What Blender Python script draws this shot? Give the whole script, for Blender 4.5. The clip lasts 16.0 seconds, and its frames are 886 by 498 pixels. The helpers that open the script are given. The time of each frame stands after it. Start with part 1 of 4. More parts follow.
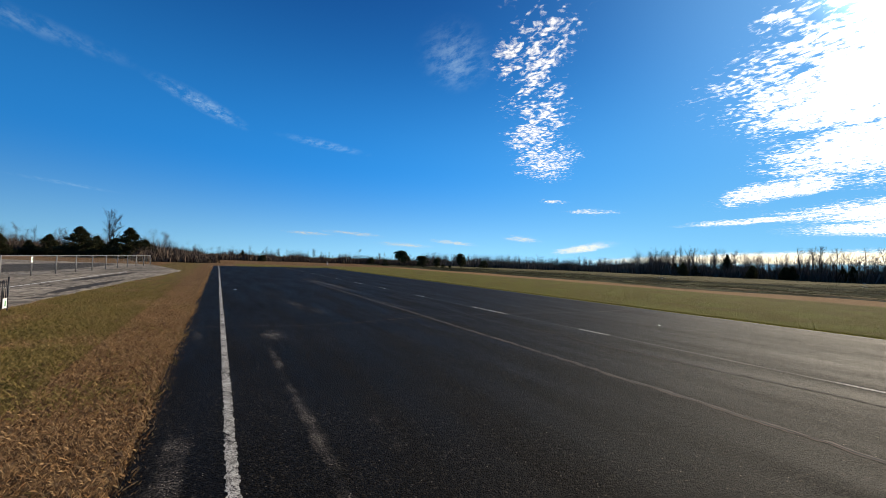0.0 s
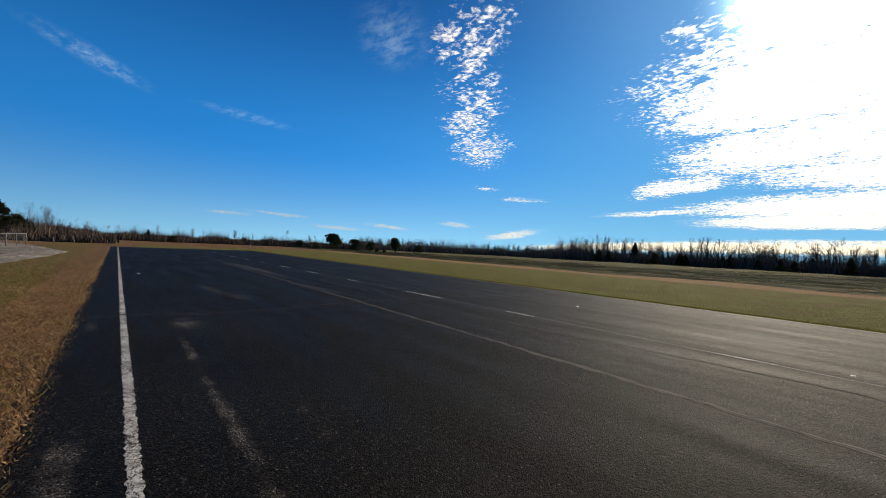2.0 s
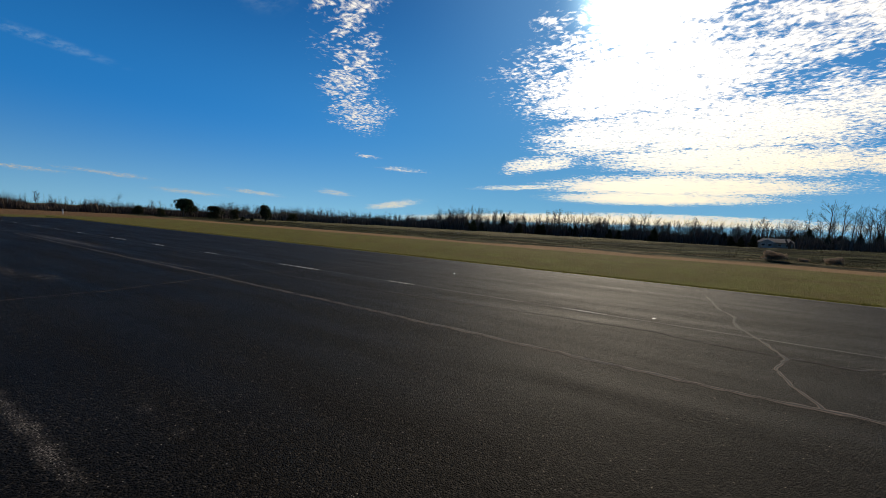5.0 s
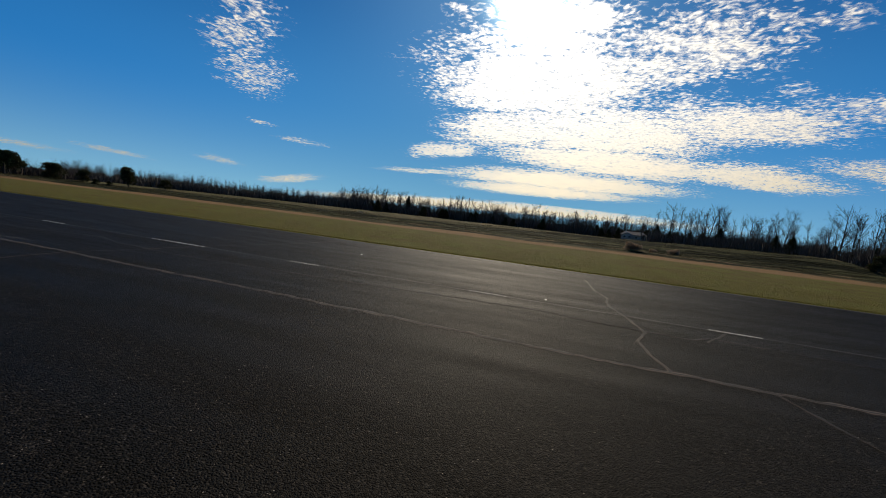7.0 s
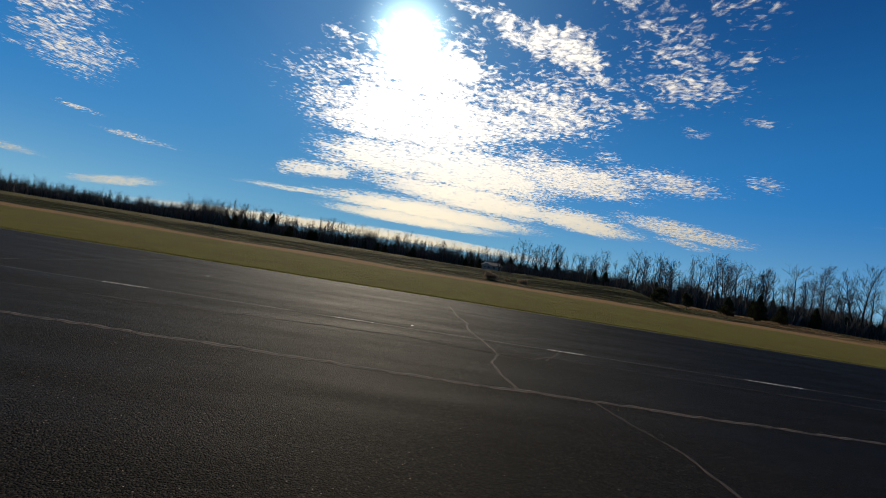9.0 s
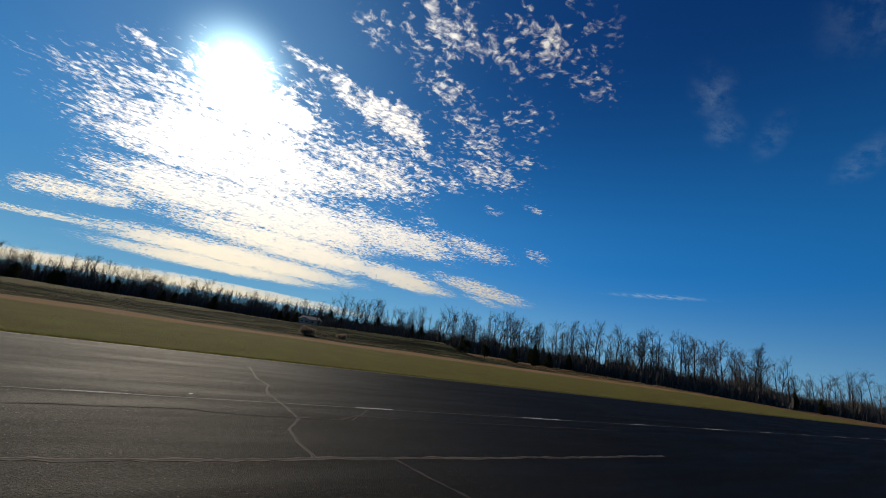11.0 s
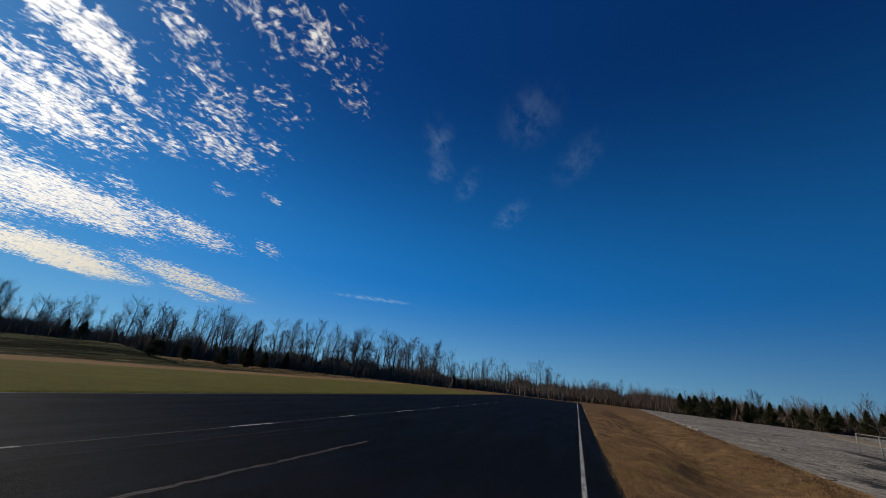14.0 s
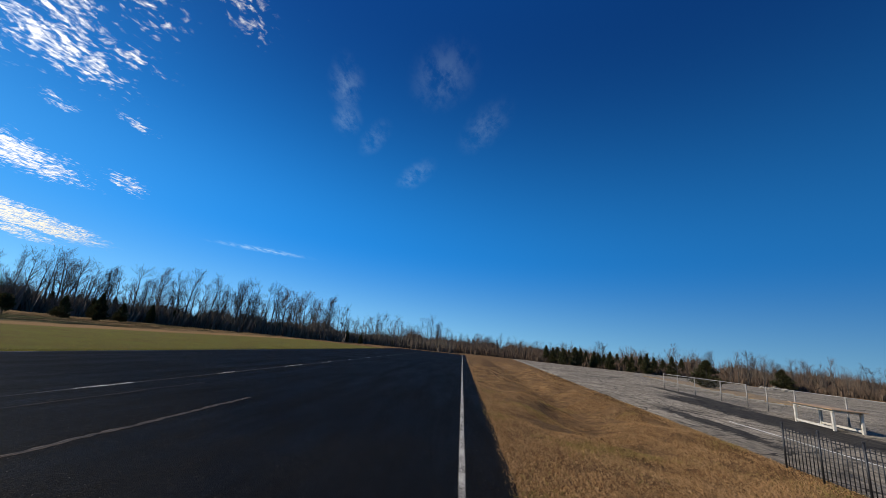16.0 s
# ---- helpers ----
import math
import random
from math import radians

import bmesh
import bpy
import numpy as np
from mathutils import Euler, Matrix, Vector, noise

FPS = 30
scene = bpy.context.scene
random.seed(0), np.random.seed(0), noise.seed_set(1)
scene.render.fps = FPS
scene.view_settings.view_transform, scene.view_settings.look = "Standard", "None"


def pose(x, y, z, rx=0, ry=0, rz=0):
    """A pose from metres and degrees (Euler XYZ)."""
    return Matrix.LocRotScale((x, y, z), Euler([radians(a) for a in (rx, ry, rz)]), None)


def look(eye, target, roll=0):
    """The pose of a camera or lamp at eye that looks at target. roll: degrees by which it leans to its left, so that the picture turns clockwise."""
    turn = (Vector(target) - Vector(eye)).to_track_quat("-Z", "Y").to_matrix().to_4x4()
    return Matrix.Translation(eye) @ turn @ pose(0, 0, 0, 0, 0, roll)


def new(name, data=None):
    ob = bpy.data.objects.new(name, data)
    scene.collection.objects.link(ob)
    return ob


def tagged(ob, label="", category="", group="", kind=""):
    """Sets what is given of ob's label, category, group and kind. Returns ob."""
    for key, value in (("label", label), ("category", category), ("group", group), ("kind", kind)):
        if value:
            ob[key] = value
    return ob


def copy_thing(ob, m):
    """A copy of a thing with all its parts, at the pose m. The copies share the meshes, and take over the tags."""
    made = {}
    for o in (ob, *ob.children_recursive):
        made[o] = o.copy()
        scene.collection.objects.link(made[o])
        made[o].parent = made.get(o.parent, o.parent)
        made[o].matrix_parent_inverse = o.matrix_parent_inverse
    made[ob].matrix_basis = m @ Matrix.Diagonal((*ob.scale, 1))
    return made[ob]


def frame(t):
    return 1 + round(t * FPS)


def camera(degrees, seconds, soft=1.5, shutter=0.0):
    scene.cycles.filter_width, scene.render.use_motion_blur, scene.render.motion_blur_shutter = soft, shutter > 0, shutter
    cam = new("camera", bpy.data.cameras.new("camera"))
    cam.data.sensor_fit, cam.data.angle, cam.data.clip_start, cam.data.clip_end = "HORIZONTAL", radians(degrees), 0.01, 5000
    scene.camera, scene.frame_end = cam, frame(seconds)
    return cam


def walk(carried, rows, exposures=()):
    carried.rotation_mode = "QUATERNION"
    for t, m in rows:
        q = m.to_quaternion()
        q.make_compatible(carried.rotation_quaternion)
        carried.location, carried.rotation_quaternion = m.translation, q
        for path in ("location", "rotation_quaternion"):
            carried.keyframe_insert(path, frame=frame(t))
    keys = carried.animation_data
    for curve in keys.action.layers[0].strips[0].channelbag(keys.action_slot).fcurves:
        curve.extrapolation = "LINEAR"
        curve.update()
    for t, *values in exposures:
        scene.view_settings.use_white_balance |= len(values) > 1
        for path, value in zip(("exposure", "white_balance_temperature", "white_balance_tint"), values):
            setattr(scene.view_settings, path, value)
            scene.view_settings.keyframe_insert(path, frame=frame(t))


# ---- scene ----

# ------------------------------------------------------------ camera
cam = camera(100.0, 16.0, soft=0.6)
# seconds, x, y, z, heading (degrees from +x, anticlockwise), pitch up, lean to the left
PATH = [
    (0.0, -0.122, 0.127, 1.70, -31.14, 1.99, 2.04),
    (0.5, -0.115, 0.110, 1.70, -34.43, 2.63, 2.00),
    (1.0, -0.083, 0.143, 1.70, -36.69, 2.96, 3.40),
    (1.5, -0.069, 0.127, 1.70, -38.71, 1.61, 3.56),
    (2.0, -0.087, 0.105, 1.70, -41.30, 0.01, 2.78),
    (2.5, -0.065, 0.086, 1.70, -44.39, -4.96, 2.59),
    (3.0, -0.080, 0.070, 1.70, -46.56, -4.24, 2.64),
    (3.5, -0.075, 0.064, 1.70, -49.49, -3.67, 2.90),
    (4.0, -0.090, 0.032, 1.70, -52.76, -3.52, 2.77),
    (4.2, -0.110, 0.016, 1.70, -54.17, -3.51, 2.63),
    (6.3, 0.154, 0.045, 1.70, -69.66, -3.95, 5.11),
    (6.5, 0.149, 0.077, 1.70, -71.45, -4.00, 5.31),
    (7.0, 0.158, 0.062, 1.70, -74.69, -5.33, 6.34),
    (7.5, 0.157, 0.087, 1.70, -78.81, -4.22, 6.64),
    (8.0, 0.135, 0.102, 1.70, -83.60, -2.44, 7.51),
    (8.2, 0.131, 0.080, 1.70, -85.39, -2.02, 7.98),
    (10.3, 0.003, 0.023, 1.70, -110.02, 9.93, 10.38),
    (10.5, -0.034, 0.023, 1.70, -112.73, 11.21, 10.39),
    (11.0, -0.089, 0.024, 1.70, -118.60, 13.83, 9.41),
    (11.5, -0.042, -0.028, 1.70, -125.29, 16.46, 8.59),
    (12.0, 0.038, -0.139, 1.70, -131.93, 18.28, 8.96),
    (12.5, 0.070, -0.207, 1.70, -138.49, 19.03, 8.89),
    (13.0, 0.063, -0.205, 1.70, -145.40, 19.51, 9.19),
    (13.5, 0.046, -0.187, 1.70, -152.89, 19.82, 7.25),
    (14.0, 0.027, -0.170, 1.70, -159.18, 19.24, 6.60),
    (14.5, 0.026, -0.155, 1.70, -164.62, 18.05, 6.20),
    (15.0, -0.003, -0.168, 1.70, -169.44, 17.03, 5.81),
    (15.5, -0.028, -0.182, 1.70, -171.92, 15.21, 6.47),
    (16.0, -0.058, -0.196, 1.70, -175.60, 14.50, 6.07),
]


def heading(az, el):
    a, e = radians(az), radians(el)
    return Vector((math.cos(a) * math.cos(e), math.sin(a) * math.cos(e), math.sin(e)))


rows = []
for t, x, y, z, az, el, lean in PATH:
    eye = Vector((x, y, z))
    rows.append((t, look(eye, eye + heading(az, el), lean)))
walk(cam, rows, exposures=[(0.0, 0.08, 7000, 10), (2.0, -0.12, 7000, 10), (3.5, -0.33, 7000, 10), (7.0, -0.68, 7000, 10), (11.0, -0.72, 6800, 10), (13.0, -0.78, 6500, 10), (14.5, -0.50, 6500, 10), (16.0, 0.06, 6600, 10)])

# ------------------------------------------------------------ light
SUN_AZ, SUN_EL = -83.2, 29.6
sun_dir = heading(SUN_AZ, SUN_EL)
lamp = bpy.data.lights.new("sun", "SUN")
lamp.energy, lamp.angle, lamp.color = 5.0, radians(0.6), (1.0, 0.90, 0.74)
sun = new("sun", lamp)
sun.matrix_world = look(sun_dir * 60, (0, 0, 0))


class Nodes:
    """Small helper that adds nodes to a tree and links what it is given."""

    def __init__(self, tree):
        self.tree = tree
        tree.nodes.clear()

    def put(self, node, key, value):
        if value is None:
            return
        if isinstance(value, bpy.types.NodeSocket):
            self.tree.links.new(value, node.inputs[key])
        else:
            node.inputs[key].default_value = value

    def math(self, op, a, b=None, c=None, clamp=False):
        n = self.tree.nodes.new("ShaderNodeMath")
        n.operation, n.use_clamp = op, clamp
        for i, v in enumerate((a, b, c)):
            self.put(n, i, v)
        return n.outputs[0]

    def vec(self, op, a, b=None, out=0):
        n = self.tree.nodes.new("ShaderNodeVectorMath")
        n.operation = op
        self.put(n, 0, a)
        self.put(n, 1, b)
        return n.outputs[out]

    def ramp(self, v, a, b, lo=0.0, hi=1.0):
        n = self.tree.nodes.new("ShaderNodeMapRange")
        n.interpolation_type = "SMOOTHSTEP"
        for key, val in (("Value", v), ("From Min", a), ("From Max", b), ("To Min", lo), ("To Max", hi)):
            self.put(n, key, val)
        return n.outputs[0]

    def noise(self, vector, scale, detail=4.0, rough=0.55, colour=False):
        n = self.tree.nodes.new("ShaderNodeTexNoise")
        self.put(n, "Vector", vector)
        self.put(n, "Scale", scale)
        self.put(n, "Detail", detail)
        self.put(n, "Roughness", rough)
        return n.outputs[1 if colour else 0]

    def cells(self, vector, scale, out="Distance", feature="F1"):
        n = self.tree.nodes.new("ShaderNodeTexVoronoi")
        n.feature = feature
        self.put(n, "Vector", vector)
        self.put(n, "Scale", scale)
        return n.outputs[out]

    def mapping(self, vector, loc=(0, 0, 0), rot=0.0, scale=(1, 1, 1), kind="POINT"):
        n = self.tree.nodes.new("ShaderNodeMapping")
        n.vector_type = kind
        self.put(n, "Vector", vector)
        self.put(n, "Location", loc)
        self.put(n, "Rotation", (0, 0, radians(rot)))
        self.put(n, "Scale", scale)
        return n.outputs[0]

    def mix(self, f, a, b, mode="MIX"):
        n = self.tree.nodes.new("ShaderNodeMix")
        n.data_type, n.blend_type = "RGBA", mode
        self.put(n, 0, f)
        for key, v in ((6, a), (7, b)):
            self.put(n, key, (*v, 1.0) if isinstance(v, tuple) and len(v) == 3 else v)
        return n.outputs[2]

    def split(self, v):
        n = self.tree.nodes.new("ShaderNodeSeparateXYZ")
        self.put(n, 0, v)
        return n.outputs

    def join(self, x, y, z):
        n = self.tree.nodes.new("ShaderNodeCombineXYZ")
        for i, v in enumerate((x, y, z)):
            self.put(n, i, v)
        return n.outputs[0]

    def bump(self, height, distance, strength=1.0):
        n = self.tree.nodes.new("ShaderNodeBump")
        self.put(n, "Height", height)
        self.put(n, "Distance", distance)
        self.put(n, "Strength", strength)
        return n.outputs[0]

    def place(self, socket="Object"):
        return self.tree.nodes.new("ShaderNodeTexCoord").outputs[socket]

    def spots(self, uv, ellipses, inner=0.45):
        """The largest of soft ellipses: centre, half axes, turn in degrees, weight."""
        total = None
        for cx, cy, rx, ry, turn, w in ellipses:
            p = self.mapping(uv, (cx, cy, 0), turn, (rx, ry, 1.0), "TEXTURE")
            m = self.ramp(self.vec("LENGTH", p, out=1), inner, 1.15, w, 0.0)
            total = m if total is None else self.math("MAXIMUM", total, m)
        return total


world = bpy.data.worlds.new("sky")
scene.world = world
world.use_nodes = True
w = Nodes(world.node_tree)
sky = world.node_tree.nodes.new("ShaderNodeTexSky")
sky.sky_type, sky.sun_disc = "NISHITA", False
sky.sun_elevation, sky.sun_rotation = radians(SUN_EL), radians(90 - SUN_AZ)
sky.altitude, sky.air_density, sky.dust_density, sky.ozone_density = 200, 1.0, 0.2, 3.0
ray = w.vec("NORMALIZE", w.place("Generated"))
dx, dy, dz = w.split(ray)
up = w.math("ADD", w.math("MAXIMUM", dz, 0.0), 0.06)
flat = w.join(w.math("DIVIDE", dx, up), w.math("DIVIDE", dy, up), 0.0)
# the great rippled bank in front of the sun, on a high flat layer
BANK = [
    (0.17, -2.42, 1.02, 0.92, -35, 1.0), (0.12, -1.80, 0.52, 0.46, 10, 1.0), (-0.38, -1.43, 0.62, 0.17, 19, 0.76), (-0.48, -2.10, 0.62, 0.72, 20, 0.74),
    (0.42, -3.40, 1.00, 0.80, -30, 0.92), (1.30, -4.22, 0.92, 0.42, -36, 0.78), (-0.35, -3.35, 1.40, 1.05, 10, 0.98), (-1.15, -2.95, 1.00, 0.55, 20, 0.88),
    (-1.68, -2.62, 0.66, 0.36, 12, 0.66),
]
# its lower bands
BANDS = [
    (-0.55, -4.40, 1.80, 0.95, 15, 1.0), (-0.1, -5.75, 2.30, 1.15, 5, 1.0), (1.85, -5.62, 1.35, 0.30, 0, 0.68),
    (0.20, -6.80, 2.2, 1.1, 0, 0.95), (-1.90, -4.55, 1.35, 0.70, 22, 0.92), (-2.85, -3.92, 1.30, 0.46, 12, 0.76),
    (-3.30, -4.50, 0.70, 0.28, 15, 0.60), (2.30, -10.8, 8.5, 2.1, -4, 1.0), (6.0, -7.5, 2.2, 0.6, -30, 0.70), (-0.5, -9.4, 3.6, 0.7, 5, 0.7),
]
# the upright streak of ripples, and small clouds low over the field
STREAKS = [
    (1.26, -1.22, 0.75, 0.27, -47, 0.56), (1.70, -1.70, 0.95, 0.30, -50, 0.63), (2.10, -2.18, 0.75, 0.38, -48, 0.64),
    (3.00, -3.28, 0.26, 0.18, 40, 0.58), (3.02, -4.00, 0.50, 0.30, 40, 0.58), (5.76, -5.40, 0.50, 0.85, 30, 0.60),
    (7.55, -2.40, 0.45, 1.1, 10, 0.58), (8.9, -4.2, 0.8, 1.3, 12, 0.60), (7.5, -4.85, 0.50, 1.2, 15, 0.62), (8.1, -1.6, 0.5, 0.8, 10, 0.54),
]
# loose puffs thinning out from their middles
PUFFS = [
    (-0.37, -0.90, 0.32, 0.24, 40, 0.50), (-0.60, -0.74, 0.42, 0.28, -15, 0.48), (-0.50, -1.08, 0.28, 0.20, 30, 0.48), (-0.83, -1.04, 0.28, 0.20, 20, 0.44),
    (-0.78, -1.30, 0.40, 0.27, 35, 0.56), (-1.00, -1.50, 0.44, 0.28, 10, 0.60), (-0.92, -1.74, 0.26, 0.20, 30, 0.54), (-1.06, -1.26, 0.20, 0.15, 0, 0.48),
    (-1.12, -2.39, 0.20, 0.15, 20, 0.68), (-2.14, -2.27, 0.34, 0.16, 30, 0.62), (-1.48, -1.61, 0.16, 0.11, 0, 0.52), (-0.20, -1.02, 0.18, 0.13, 0, 0.48), (-0.86, -0.74, 0.22, 0.14, 0, 0.42), (-1.32, -1.84, 0.17, 0.11, 20, 0.42),
]
# thin high wisps, smooth and faint
WISPS = [
    (2.02, 0.70, 0.42, 0.11, -62, 0.12), (2.50, 0.10, 0.36, 0.10, -40, 0.32), (2.76, -0.64, 0.10, 0.34, 5, 0.20), (1.37, -0.86, 0.28, 0.17, -35, 0.22), (5.3, 1.35, 0.5, 0.12, -50, 0.11),
    (-1.18, -0.52, 0.18, 0.07, 20, 0.11), (-1.38, -0.58, 0.14, 0.07, 20, 0.12), (-1.52, -0.49, 0.18, 0.06, 30, 0.09), (-1.85, -0.34, 0.22, 0.08, 30, 0.11), (-1.12, -0.15, 0.20, 0.12, 20, 0.07), (-1.40, 0.01, 0.22, 0.09, 20, 0.07), (-3.55, -2.10, 0.52, 0.12, 118, 0.46),
]
bent = w.vec("ADD", flat, w.vec("MULTIPLY", w.vec("SUBTRACT", w.noise(flat, 2.4, 5.0, 0.6, True), (0.5, 0.5, 0.5)), (0.50, 0.50, 0.0)))
cover = w.math("MAXIMUM", w.math("MAXIMUM", w.spots(bent, BANK, 0.25), w.spots(bent, BANDS, 0.25)), w.math("MAXIMUM", w.spots(bent, STREAKS, 0.1), w.spots(flat, PUFFS, 0.0)))
rip = w.mapping(flat, rot=10, scale=(1.0, 1.05, 1.0))
warp = w.vec("ADD", rip, w.vec("MULTIPLY", w.noise(flat, 9.0, 2.0, 0.5, True), (0.07, 0.07, 0.0)))
fine = w.noise(warp, 50.0, 4.0, 0.58)
lumps = w.cells(warp, 30.0, feature="SMOOTH_F1")
broad = w.noise(w.mapping(flat, rot=-20, scale=(1.0, 1.8, 1.0)), 5.0, 4.0, 0.6)
tex = w.math("ADD", w.math("MULTIPLY", w.math("SUBTRACT", fine, 0.5), 1.7), w.math("MULTIPLY", w.math("SUBTRACT", 0.40, lumps), 1.15))
dense = w.math("ADD", w.math("MULTIPLY_ADD", cover, 1.40, tex), w.math("MULTIPLY", w.math("SUBTRACT", broad, 0.5), 1.3))
alpha = w.math("MULTIPLY", w.ramp(dense, 0.42, 1.36), w.ramp(cover, 0.02, 0.50, 0.0, 1.0))
wisp = w.math("MULTIPLY", w.spots(flat, WISPS, 0.0), w.ramp(w.noise(w.mapping(flat, rot=-40, scale=(1.0, 1.8, 1.0)), 9.0, 6.0, 0.65), 0.36, 0.68))
toward = w.math("MAXIMUM", w.vec("DOT_PRODUCT", ray, tuple(sun_dir), out=1), 0.0)
near_sun = w.math("POWER", toward, 500.0)
wide_sun = w.math("POWER", toward, 28.0)
# clear air: the sky model, deepened by height as the blue of a dry winter day
high = w.math("POWER", w.math("MAXIMUM", dz, 0.0), 0.62)
deep = w.mix(w.ramp(high, -0.03, 0.42), (0.27, 0.63, 0.92), (0.011, 0.245, 0.74))
deep = w.mix(w.ramp(high, 0.34, 0.83), deep, (0.0009, 0.047, 0.228))
side = w.math("MULTIPLY_ADD", w.vec("DOT_PRODUCT", ray, (sun_dir.x, sun_dir.y, 0.0), out=1), 0.52, 0.95)
deep = w.mix(1.0, deep, w.join(side, side, side), "MULTIPLY")
model = w.mix(1.0, sky.outputs[0], (0.06, 0.085, 0.11), "MULTIPLY")
air = w.mix(0.94, model, deep)
veil = w.math("MULTIPLY_ADD", wide_sun, 0.38, w.math("MULTIPLY", near_sun, 10.0))
air = w.mix(1.0, air, w.join(w.math("MULTIPLY", veil, 0.6), w.math("MULTIPLY", veil, 0.9), veil), "ADD")
low_sun = w.math("MULTIPLY", w.math("POWER", toward, 4.0), w.ramp(dz, 0.5, 0.0, 0.0, 0.72))
air = w.mix(low_sun, air, (0.22, 0.62, 0.86))
around = w.math("MULTIPLY", w.math("POWER", toward, 9.0), 0.55)
air = w.mix(around, air, (0.075, 0.36, 0.84))
air = w.mix(wisp, air, (0.72, 0.98, 1.12))
lit = w.math("MULTIPLY_ADD", w.math("POWER", toward, 4.0), 1.35, 0.74)
lit = w.math("MULTIPLY_ADD", w.math("POWER", toward, 90.0), 1.4, lit)
lit = w.math("MULTIPLY", lit, w.math("MULTIPLY_ADD", fine, 0.9, 0.55))
cream = w.mix(w.ramp(dz, 0.05, 0.30), (1.0, 0.90, 0.70), (1.0, 0.975, 0.93))
puffs = w.mix(1.0, cream, w.join(lit, lit, lit), "MULTIPLY")
back = world.node_tree.nodes.new("ShaderNodeBackground")
w.put(back, "Color", w.mix(alpha, air, puffs))
back.inputs["Strength"].default_value = 1.0
out = world.node_tree.nodes.new("ShaderNodeOutputWorld")
world.node_tree.links.new(back.outputs[0], out.inputs[0])

# ------------------------------------------------------------ materials


def material(name, paint):
    m = bpy.data.materials.new(name)
    m.use_nodes = True
    n = Nodes(m.node_tree)
    shader = m.node_tree.nodes.new("ShaderNodeBsdfPrincipled")
    final = m.node_tree.nodes.new("ShaderNodeOutputMaterial")
    m.node_tree.links.new(shader.outputs[0], final.inputs[0])
    for key, value in paint(n).items():
        n.put(shader, key, (*value, 1.0) if isinstance(value, tuple) and len(value) == 3 and "Color" in key else value)
    return m


def simple(name, colour, rough=0.6, metal=0.0, vary=0.25, scale=6.0, grain=60.0, depth=0.002):
    def paint(n):
        p = n.place()
        v = n.math("ADD", n.math("MULTIPLY", n.noise(p, scale, 4), 0.7), n.math("MULTIPLY", n.noise(p, grain, 3), 0.3))
        low = tuple(c * (1 - vary) for c in colour)
        high = tuple(min(1.0, c * (1 + vary)) for c in colour)
        return {"Base Color": n.mix(n.ramp(v, 0.35, 0.65), low, high), "Roughness": rough, "Metallic": metal,
                "Normal": n.bump(n.noise(p, grain, 3), depth)}
    return material(name, paint)


def island(name, a, b, c, rough=0.85, thin=0.0):
    """Colour that changes from blade to blade; thin: how much light comes through."""
    def paint(n):
        r = n.tree.nodes.new("ShaderNodeNewGeometry").outputs["Random Per Island"]
        p = n.place()
        k = n.mix(n.ramp(r, 0.0, 0.6), a, b)
        k = n.mix(n.ramp(n.math("ADD", r, n.math("MULTIPLY", n.noise(p, 0.5, 3), 0.6)), 0.85, 1.25), k, c)
        return {"Base Color": k, "Roughness": rough, "Specular IOR Level": 0.15}
    m = material(name, paint)
    if thin:
        t = m.node_tree
        shader = next(x for x in t.nodes if x.type == "BSDF_PRINCIPLED")
        final = next(x for x in t.nodes if x.type == "OUTPUT_MATERIAL")
        glow = t.nodes.new("ShaderNodeBsdfTranslucent")
        both = t.nodes.new("ShaderNodeMixShader")
        both.inputs[0].default_value = thin
        t.links.new(shader.inputs["Base Color"].links[0].from_socket, glow.inputs["Color"])
        t.links.new(shader.outputs[0], both.inputs[1])
        t.links.new(glow.outputs[0], both.inputs[2])
        t.links.new(both.outputs[0], final.inputs[0])
    return m


WORN = [(24.5, -6.05, 11.0, 0.55, 1, 1.0), (13.2, -5.72, 3.4, 0.16, 4, 1.0), (32.5, -5.6, 1.0, 0.9, 0, 0.8), (28.0, -3.2, 5.0, 0.3, -20, 0.6), (14.0, -2.3, 2.8, 0.36, 3, 0.85), (12.2, -2.7, 1.4, 0.4, 0, 0.85),
        (8.6, -1.0, 0.9, 0.42, 0, 1.0), (6.6, -0.78, 1.9, 0.14, 0, 0.85), (4.0, -0.76, 2.4, 0.13, 0, 0.95), (2.0, -0.74, 1.8, 0.13, 0, 0.95), (3.4, 0.37, 1.8, 0.24, 0, 0.8), (8.9, 0.40, 1.2, 0.2, 0, 0.7), (-0.5, -0.75, 2.5, 0.2, 0, 0.9),
        (-24, 0.3, 10, 0.2, 0, 0.55), (3.4, -1.40, 1.9, 0.22, -6, 0.5)]


